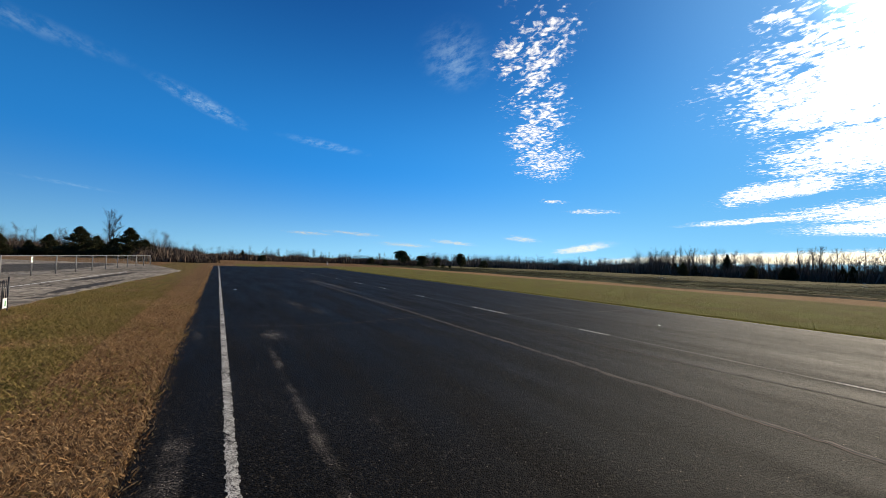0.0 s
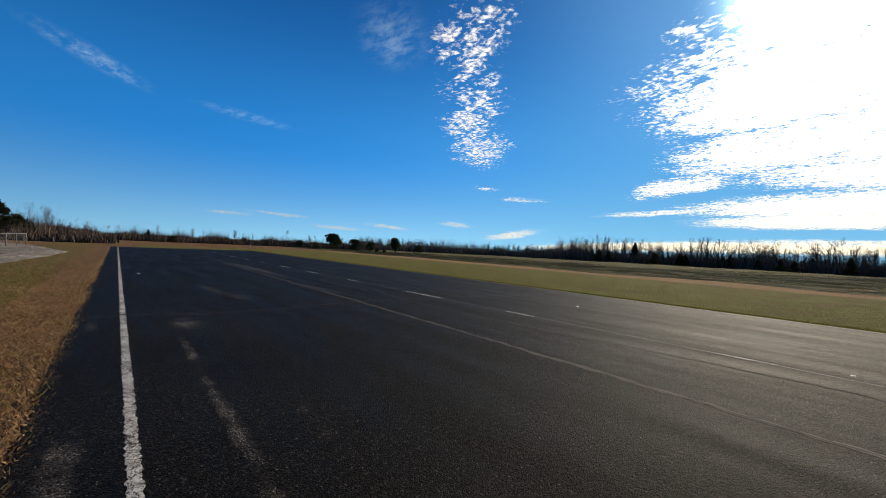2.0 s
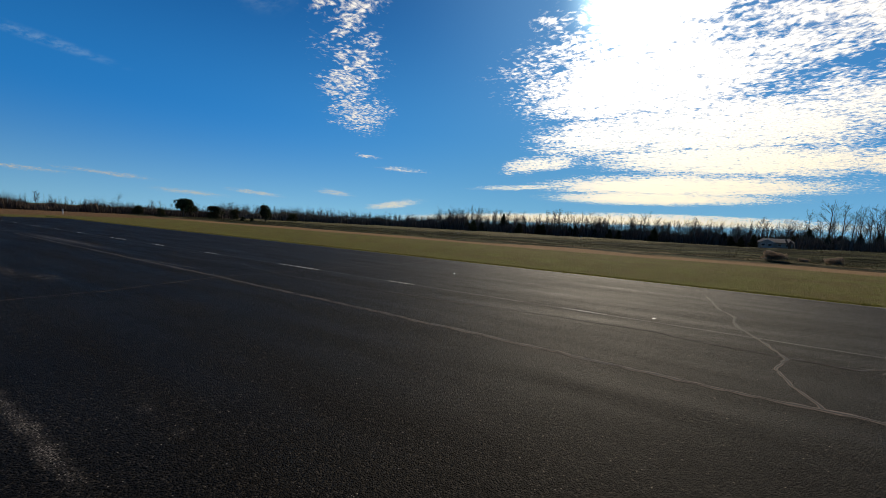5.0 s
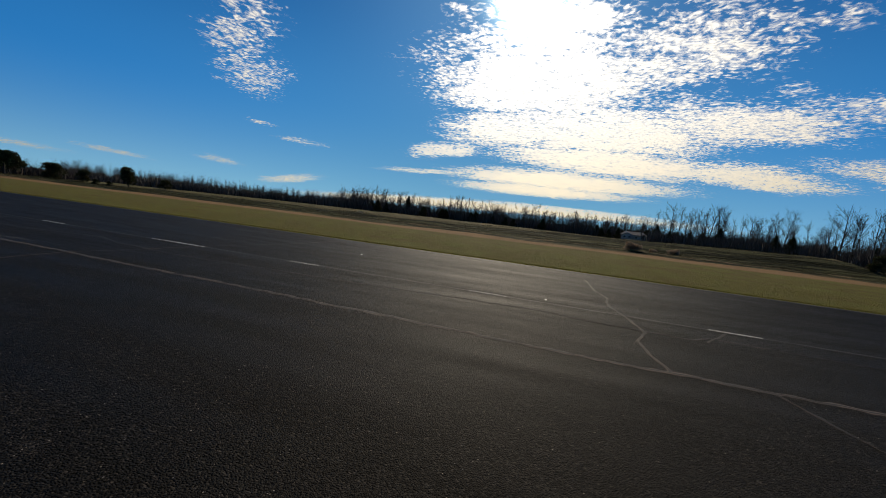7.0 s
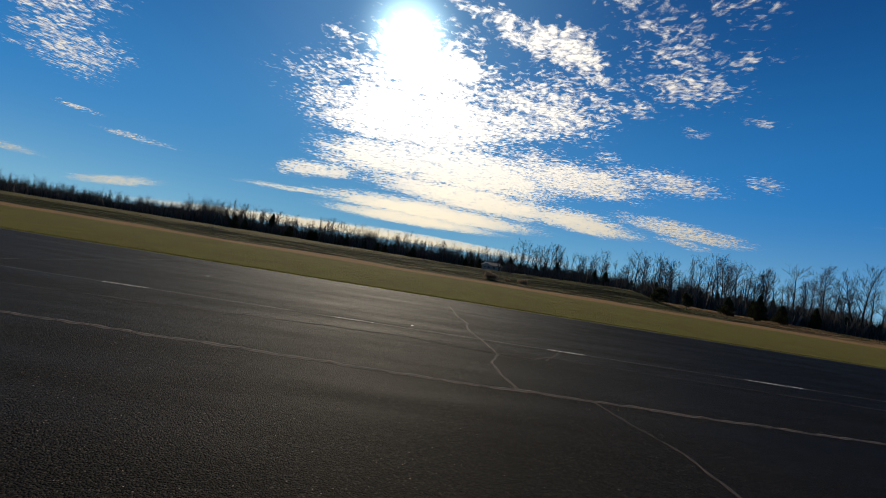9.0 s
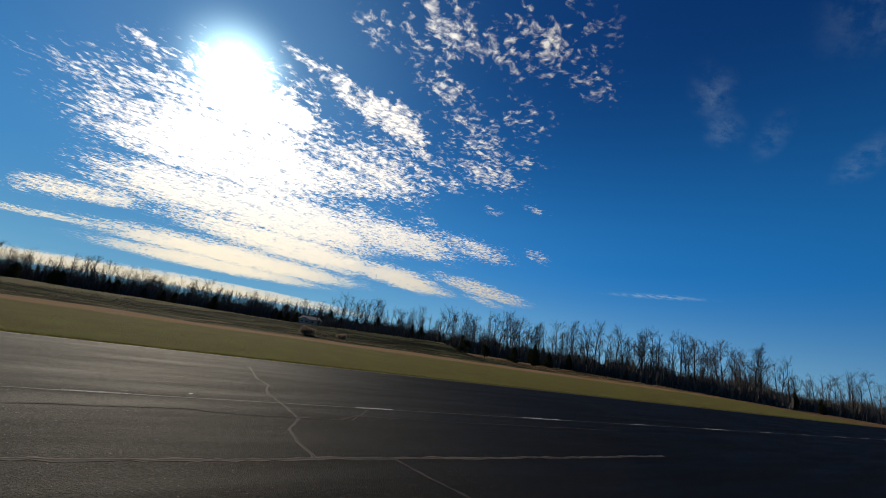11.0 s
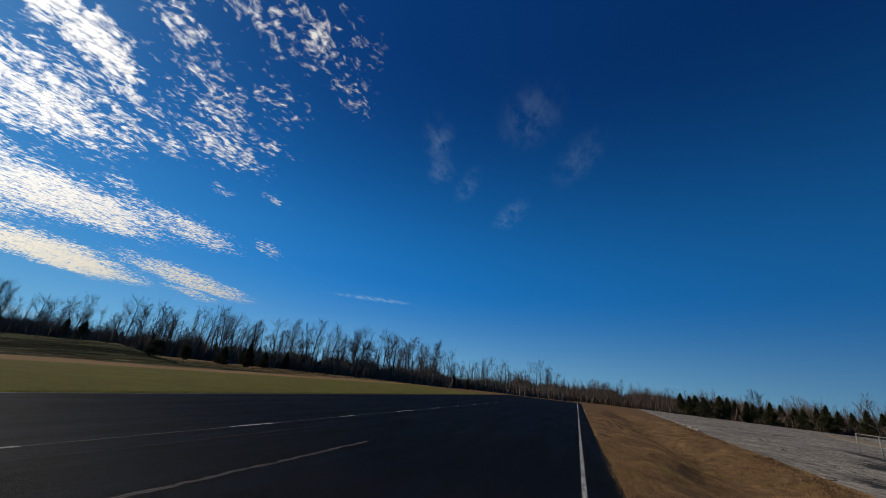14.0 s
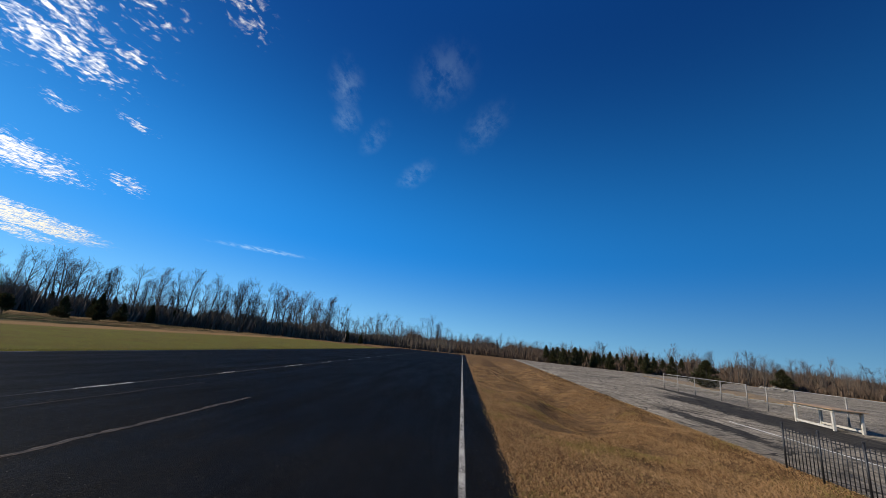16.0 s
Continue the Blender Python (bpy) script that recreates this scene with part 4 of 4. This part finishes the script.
thicket("woodland_undergrowth", "dense dark leafless undergrowth under the field-edge trees", M_BRUSH, [
    (-104, -162, 96, 122, 5.4, 210), (-162, -178, 108, 138, 4.8, 150), (-56, -104, 142, 180, 6.2, 140), (-28, -58, 150, 195, 5.0, 150)], 1, 0.08)
thicket("wooded_ridge", "low distant ridge of brown winter woods", M_REDBRUSH, [(-172, -232, 300, 360, 13.0, 60), (30, 2, 260, 320, 8.0, 40)], 3, 0.35)
thicket("russet_brush", "low reddish-brown brush along the far field edge", M_REDBRUSH, [
    (8, 0.5, 80, 110, 3.0, 80), (1, -30, 125, 160, 4.0, 80), (-176, -200, 125, 165, 5.0, 120), (170, 127, 120, 150, 3.4, 120), (25, 6, 115, 140, 5.6, 110)], 2, 0.05)


def far_woods(name, label, spans, seed):
    """Many plain bare trees far behind, as one mass."""
    r = random.Random(seed)
    v, f = [], []
    pool = [grow(900 + i, 10.0, 2, 0.9, 6, 0.25) for i in range(5)]
    for a0, a1, d0, d1, tall, count in spans:
        for i in range(count):
            x, y = polar(r.uniform(min(a0, a1), max(a0, a1)), r.uniform(d0, d1))
            s, turn = tall / 10 * r.uniform(0.7, 1.1), r.uniform(0, 6.28)
            c, sn = math.cos(turn) * s, math.sin(turn) * s
            tv, tf, bv, bf = r.choice(pool)
            for vs, fs in ((tv, tf), (bv, bf)):
                o = len(v)
                v += [(x + p.x * c - p.y * sn, y + p.x * sn + p.y * c, p.z * s) for p in vs]
                f += [tuple(o + i for i in q) for q in fs]
    return tagged(new(name, mesh_of(name, v, f, M_TWIG)), label, "woods", kind="stuff")


far_woods("far_woods", "distant grey winter woods behind the field", [(-58, -104, 160, 215, 9.6, 420), (-28, -58, 185, 250, 7.0, 300), (-104, -178, 118, 150, 9.0, 70), (-178, -232, 140, 190, 8.0, 130), (2, -28, 165, 230, 4.5, 45), (25, 2, 128, 170, 5.0, 50)], 5)

# dry twiggy bushes and rubble on and below the bank
dry_bush = shrub(402, 2.3, 0.9, M_DRYBUSH, "low rounded bush of dry grey-brown twigs below the bank", 1100, 0.13)
dry_bush.matrix_basis = pose(-8.5, -43.2, ground_z(-8.5, -43.2))
for x, y, k_ in [(-13.2, -45.2, 0.8), (-10.9, -44.4, 0.5)]:
    c = copy_thing(dry_bush, pose(x, y, ground_z(x, y), 0, 0, 70 * x))
    c.scale = (k_, k_, k_)


def chunk(seed, size, mat):
    """A broken angular lump, sitting on its origin."""
    r = random.Random(seed)
    bm = bmesh.new()
    bmesh.ops.create_icosphere(bm, subdivisions=1, radius=size / 2)
    for v_ in bm.verts:
        v_.co *= r.uniform(0.65, 1.2)
        v_.co.z = max(-size * 0.25, v_.co.z * 0.7)
    bmesh.ops.translate(bm, vec=(0, 0, size * 0.22), verts=bm.verts)
    me = bpy.data.meshes.new("chunk")
    bm.to_mesh(me)
    bm.free()
    me.materials.append(mat)
    return me


CHUNKS = [chunk(k, 0.5 + 0.12 * k, M_CONCRETE) for k in range(4)]
STONES = [chunk(10 + k, 0.18 + 0.05 * k, M_CONCRETE) for k in range(4)]


def rubble(x, y, spread, count, seed, label, pieces):
    r = random.Random(seed)
    pile = thing("rubble_pile", pose(x, y, ground_z(x, y) - 0.02), label, "rubble")
    for k in range(count):
        a_, d_ = r.uniform(0, 6.28), spread * r.random() ** 0.7
        part("chunk", pieces[k % 4], pile, m=pose(d_ * math.cos(a_), d_ * math.sin(a_), max(0.0, 0.55 * (1 - d_ / spread)) * r.random(), 0, 0, r.uniform(0, 360)))


rubble(*polar(142.8, 96), 2.6, 26, 1, "heap of pale broken concrete in front of brush", CHUNKS)
rubble(*polar(-61.5, 61), 0.9, 7, 2, "few pale broken stones on the bank's crest", STONES)
rubble(*polar(-79.9, 55), 0.7, 3, 3, "few pale broken stones on the bank's crest", STONES)
for k, (x, y, wide_) in enumerate([(-0.01, -8.75, 0.06), (20.6, -0.66, 0.13), (6.2, -11.5, 0.06)]):
    scrap = new("paper_scrap", box_mesh("paper_scrap", wide_, wide_ * 0.6, 0.006, M_WHITE, 0.001))
    scrap.matrix_basis = pose(x, y, 0.001, 0, 0, 40 * k)
    tagged(scrap, "small white scrap of litter on the asphalt", "litter")

# ------------------------------------------------------------ fences


def chain_fence(points, height, label, gaps=()):
    """Posts at points, a top rail and wire between neighbours."""
    x0, y0 = points[0]
    fence = thing("chain_link_fence", pose(x0, y0, -0.005), label, "fence")
    post = tube_mesh("post", [(0, 0, -0.1), (0, 0, height + 0.04)], 0.035, M_STEEL)
    for i, (x, y) in enumerate(points):
        part("post", post, fence, m=pose(x - x0, y - y0, 0))
        if i + 1 == len(points) or i in gaps:
            continue
        a, b = Vector((x - x0, y - y0, 0)), Vector((points[i + 1][0] - x0, points[i + 1][1] - y0, 0))
        part("top_rail", tube_mesh("top_rail", [a + Vector((0, 0, height)), b + Vector((0, 0, height))], 0.024, M_STEEL, 8), fence)
        d = (b - a).normalized()
        span = (b - a).length
        s = Vector((-d.y, d.x, 0)) * 0.002
        v, f = [], []
        n = int(span / 0.075)
        run = 0.62 * height
        for sign in (1, -1):
            for k in range(-int(run / 0.11), n):
                u0, u1 = k * 0.075, k * 0.075 + run
                lo, hi = max(0.0, u0), min(span, u1)
                if hi - lo < 0.03:
                    continue
                za, zb = (lo - u0) / run * height, (hi - u0) / run * height
                if sign < 0:
                    za, zb = height - za, height - zb
                p, q = a + d * lo + Vector((0, 0, za + 0.03)), a + d * hi + Vector((0, 0, zb + 0.03))
                t = Vector((0, 0, 0.003))
                o = len(v)
                v += [p - t, p + t, q + t, q - t]
                f.append((o, o + 1, o + 2, o + 3))
        part("wire_mesh", mesh_of("wire_mesh", v, f, M_WIRE), fence)
    return fence


chain_fence([(28.4 + 3.0 * k, 9.8 - 0.084 * 3.0 * k) for k in range(11)], 1.2, "galvanised chain-link fence along the parking lot")
chain_fence([(-36.2, 18.0), (-33.8, 17.9), (-31.2, 17.75), (-28.0, 17.6), (-25.3, 17.4), (-23.6, 17.3), (-21.6, 17.2), (-18.8, 17.1), (-16.4, 17.0), (-15.2, 16.9), (-12.6, 16.8), (-10.0, 16.7)], 1.3, "galvanised pipe-rail fence with a gateway, behind two tables", gaps=(4,))

PEN_X0, PEN_X1 = -8.95, 14.45


def pen_y(x):
    return 5.98 - 0.0755 * x


pen = thing("picket_fence", pose(0, 0, -0.005), "low black steel picket fence at the lot's edge", "fence")
pen_turn = math.degrees(math.atan(-0.0755))
post = tube_mesh("post", [(0, 0, -0.08), (0, 0, 0.86)], 0.018, M_BLACK, 8)
bm = bmesh.new()
bmesh.ops.create_uvsphere(bm, u_segments=8, v_segments=6, radius=0.024)
knob = bpy.data.meshes.new("finial")
bm.to_mesh(knob)
bm.free()
knob.materials.append(M_BLACK)
picket = tube_mesh("picket", [(0, 0, 0.05), (0, 0, 0.80)], 0.0085, M_BLACK, 5)
PANELS = 26
wide = (PEN_X1 - PEN_X0) / PANELS
rail = tube_mesh("rail", [(0, 0, 0), (wide, -0.0755 * wide, 0)], 0.008, M_BLACK, 6)
for k in range(PANELS + 1):
    x = PEN_X0 + wide * k
    p = part("post", post, pen, m=pose(x, pen_y(x), 0))
    part("finial", knob, p, m=pose(0, 0, 0.87))
    if k == PANELS:
        break
    for z in (0.07, 0.74):
        part("rail", rail, pen, m=pose(x, pen_y(x), z))
    for j in range(1, 10):
        px = x + wide * j / 10
        part("picket", picket, pen, m=pose(px, pen_y(px), 0))
# a short return at the far end
side_rail = tube_mesh("rail", [(0, 0, 0), (0.2, 1.5, 0)], 0.008, M_BLACK, 6)
for z in (0.07, 0.74):
    part("rail", side_rail, pen, m=pose(PEN_X1, pen_y(PEN_X1), z))
for j in range(1, 15):
    part("picket", picket, pen, m=pose(PEN_X1 + 0.2 * j / 15, pen_y(PEN_X1) + 0.1 * j, 0))
part("post", post, pen, m=pose(PEN_X1 + 0.2, pen_y(PEN_X1) + 1.5, 0))


def notice(x, y, z, w_, h_, turn, label):
    card = thing("notice_card", pose(x, y, z, 0, 0, turn), label, "sign", "small notices on the fences")
    part("sheet", box_mesh("sheet", w_, 0.006, h_, M_WHITE, 0.001), card)
    bar = box_mesh("printed_bar", w_ * 0.28, 0.002, h_ * 0.55, M_GREENPRINT)
    part("printed_bar", bar, card, "green printed mark", pose(w_ * 0.1, -0.0045, h_ * 0.2))


for x in (12.35, 13.45, 14.30):
    notice(x, pen_y(x) - 0.016, 0.06, 0.19, 0.27, pen_turn, "small white notice card with a green mark, on a black fence")
notice(31.3, 9.8 - 0.084 * 2.9 - 0.04, 0.80, 0.22, 0.34, -4.8, "white notice card on the chain-link fence")

# ------------------------------------------------------------ tables, container, cabinet, house


def work_table(x, y, turn):
    table = thing("work_table", pose(x, y, -0.005, 0, 0, turn), "long outdoor table with a plywood top and white timber legs", "table", "tables at the pits")
    part("tabletop", box_mesh("tabletop", 2.75, 1.22, 0.035, M_PLY, 0.006), table, "weathered brown plywood top", pose(0, 0, 0.81))
    leg = box_mesh("leg", 0.09, 0.09, 0.73, M_WHITEPOST, 0.006)
    for lx in (-1.15, 1.15):
        for ly in (-0.48, 0.48):
            part("leg", leg, table, m=pose(lx, ly, 0))
    apron = box_mesh("apron", 2.5, 0.045, 0.085, M_WHITEPOST, 0.004)
    foot = box_mesh("foot_rail", 2.21, 0.045, 0.09, M_WHITEPOST, 0.004)
    cross = box_mesh("cross_rail", 0.045, 0.86, 0.085, M_WHITEPOST, 0.004)
    for ly in (-0.48, 0.48):
        part("apron", apron, table, m=pose(0, ly, 0.725))
        part("foot_rail", foot, table, m=pose(0, ly, 0.06))
    for lx in (-1.15, 1.15):
        part("cross_rail", cross, table, m=pose(lx, 0, 0.725))


work_table(-18.3, 15.75, -10)
work_table(-13.6, 15.4, -7)

cont = thing("shipping_container", pose(-47.3, 50.8, -0.005, 0, 0, 14), "blue steel shipping container with a white disc", "container")
L_, D_, H_ = 12.2, 2.44, 2.59
v, f = [], []
n = 44
for i in range(n + 1):
    x = L_ * i / n
    y = 0.036 if i % 4 in (1, 2) else 0.0
    v += [(x, y, 0.15), (x, y, H_ - 0.12)]
    if i:
        o = 2 * i
        f.append((o - 2, o, o + 1, o - 1))
part("front_wall", mesh_of("front_wall", v, f, M_BLUE), cont)
part("body", box_mesh("body", L_ - 0.02, D_ - 0.1, H_ - 0.14, M_BLUE), cont, m=pose(L_ / 2, D_ / 2 + 0.02, 0.13))
rail_m = box_mesh("side_rail", L_, 0.08, 0.13, M_BLUE, 0.01)
part("side_rail", rail_m, cont, m=pose(L_ / 2, 0.02, 0.02))
part("side_rail", rail_m, cont, m=pose(L_ / 2, 0.02, H_ - 0.13))
corner = box_mesh("corner_post", 0.12, 0.12, H_, M_BLUE, 0.01)
for x in (0.04, L_ - 0.04):
    for y in (0.04, D_ - 0.06):
        part("corner_post", corner, cont, m=pose(x, y, 0))
dv = [(0, 0, 0)] + [(0.95 * math.cos(2 * math.pi * k / 48), 0, 0.95 * math.sin(2 * math.pi * k / 48)) for k in range(48)]
dv += [(a_, 0.03, c_) for a_, b_, c_ in dv[1:]]
df = [(0, 1 + k, 1 + (k + 1) % 48) for k in range(48)] + [(1 + k, 49 + k, 49 + (k + 1) % 48, 1 + (k + 1) % 48) for k in range(48)]
disc = part("painted_disc", mesh_of("painted_disc", dv, df, M_WHITE), cont, "round white painted sign", pose(3.15, -0.035, 1.35))
part("printed_bar", box_mesh("printed_bar", 0.75, 0.004, 0.14, M_ORANGE), disc, "faded orange lettering bar", pose(-0.25, -0.004, -0.05))
part("printed_bar", box_mesh("printed_bar", 0.35, 0.004, 0.1, M_ORANGE), disc, "faded orange lettering bar", pose(-0.3, -0.004, -0.35))
part("vent_pipe", tube_mesh("vent_pipe", [(1.9, 0.3, H_ - 0.1), (1.9, 0.3, H_ + 0.75)], 0.06, M_STEEL), cont)

cab = thing("utility_cabinet", pose(52.0, 22.4, -0.005, 0, 0, 20), "dull green metal utility cabinet on the lot", "cabinet")
part("body", box_mesh("body", 1.8, 1.3, 1.05, M_GREENBOX, 0.03), cab, m=pose(0, 0, 0.08))
part("plinth", box_mesh("plinth", 2.0, 1.5, 0.10, M_CONCRETE, 0.01), cab)
part("lid", box_mesh("lid", 1.9, 1.4, 0.05, M_GREENBOX, 0.015), cab, m=pose(0, 0, 1.13))

post_v = thing("marker_post", pose(*polar(-13.9, 88), -0.03, 0, 0, -14), "short white marker post beyond the runway's end", "post")
part("post", box_mesh("post", 0.30, 0.12, 0.85, M_WHITE, 0.02), post_v)
part("cap", box_mesh("cap", 0.34, 0.16, 0.14, M_BLACK, 0.02), post_v, m=pose(0, 0, 0.86))

# wheel stops along the lot
stop_me = box_mesh("wheel_stop", 1.6, 0.15, 0.11, M_CONCRETE, 0.03)


def wheel_stop(x, y, turn):
    ob = new("wheel_stop", stop_me)
    ob.matrix_basis = pose(x, y, -0.005, 0, 0, turn)
    tagged(ob, "pale concrete wheel stop lying on the lot", "wheel stop", "wheel stops on the lot")


for k in range(14):
    wheel_stop(-31.0 - 2.7 * k, 23.0 + 0.62 * k, 68)
for k in range(14):
    x = -40.5 - 3.6 * k
    wheel_stop(x, lot_front(x) + 0.3 + 0.02 * k, -4.3 + rt.uniform(-2, 2))

# a low straw island behind the row of stops
isle = []
for k, away in [(1, 1.0), (5, 0.8), (10, 0.9), (17, 1.0), (18, 3.0), (16, 5.6), (11, 6.6), (6, 6.0), (2, 4.4), (0.5, 2.4)]:
    isle.append((-31.0 - 2.7 * k + 0.224 * away, 23.0 + 0.62 * k + 0.975 * away))
island_ob = slab("grass_island", isle[::-1], 0.06, 0.12, M_ISLE)
tagged(island_ob, "low island of dry tan grass in the lot", "grass island", kind="structure")

hx, hy = polar(-101.35, 136)
house = thing("house", pose(hx, hy, -0.05, 0, 0, -12) @ Matrix.Diagonal((0.92, 0.85, 0.76, 1.0)), "small pale single-storey house with a shallow grey roof", "house")
part("wall", box_mesh("wall", 7.6, 5.2, 2.5, M_SIDING), house)
rv = [(-4.3, -3.1, 2.4), (4.3, -3.1, 2.4), (4.3, 3.1, 2.4), (-4.3, 3.1, 2.4), (-2.9, 0, 3.75), (2.9, 0, 3.75)]
rv += [(a_, b_, c_ - 0.15) for a_, b_, c_ in rv[:4]]
part("roof", mesh_of("roof", rv, [(0, 1, 5, 4), (2, 3, 4, 5), (1, 2, 5), (3, 0, 4), (0, 6, 7, 1), (1, 7, 8, 2), (2, 8, 9, 3), (3, 9, 6, 0), (9, 8, 7, 6)], M_ROOF), house)
pane = box_mesh("pane", 0.8, 0.05, 0.75, M_GLASS)
frame_me = box_mesh("window_frame", 0.95, 0.08, 0.95, M_WHITE, 0.01)
for x in (-2.7, -0.9):
    wn = part("window", frame_me, house, m=pose(x, 2.62, 0.95))
    part("pane", pane, wn, m=pose(0, 0.03, 0.1))
# a gabled front wing with pale barge boards
gx0, gx1, gy0, gy1 = 0.3, 3.6, 2.5, 3.5
gable = [(gx0, gy1, 0), (gx1, gy1, 0), (gx1, gy1, 2.3), ((gx0 + gx1) / 2, gy1, 3.25), (gx0, gy1, 2.3)]
gable += [(x, gy0, z) for x, y, z in gable]
part("front_wing", mesh_of("front_wing", gable, [(4, 3, 2, 1, 0), (0, 1, 6, 5), (1, 2, 7, 6), (4, 0, 5, 9), (2, 3, 8, 7), (3, 4, 9, 8)], M_SIDING), house)
mid_x = (gx0 + gx1) / 2
for edge_x in (gx0 - 0.35, gx1 + 0.35):
    slope = [(edge_x, gy1 + 0.3, 2.16), (mid_x, gy1 + 0.3, 3.40), (mid_x, gy0 - 1.6, 3.40), (edge_x, gy0 - 1.6, 2.16)]
    slope += [(x, y, z - 0.12) for x, y, z in slope]
    part("wing_roof", mesh_of("wing_roof", slope, [(0, 1, 2, 3), (7, 6, 5, 4), (0, 4, 5, 1), (1, 5, 6, 2), (2, 6, 7, 3), (3, 7, 4, 0)], M_ROOF), house)
    board = [(edge_x, gy1 + 0.33, 2.16), (mid_x, gy1 + 0.33, 3.40), (mid_x, gy1 + 0.33, 3.18), (edge_x, gy1 + 0.33, 1.96)]
    board += [(x, y - 0.03, z) for x, y, z in board]
    part("barge_board", mesh_of("barge_board", board, [(0, 1, 2, 3), (7, 6, 5, 4), (0, 4, 5, 1), (1, 5, 6, 2), (2, 6, 7, 3), (3, 7, 4, 0)], M_WHITE), house, "white painted barge board")
for x in (1.2, 2.7):
    wn = part("window", frame_me, house, m=pose(x, gy1 + 0.04, 0.95))
    part("pane", pane, wn, m=pose(0, 0.03, 0.1))
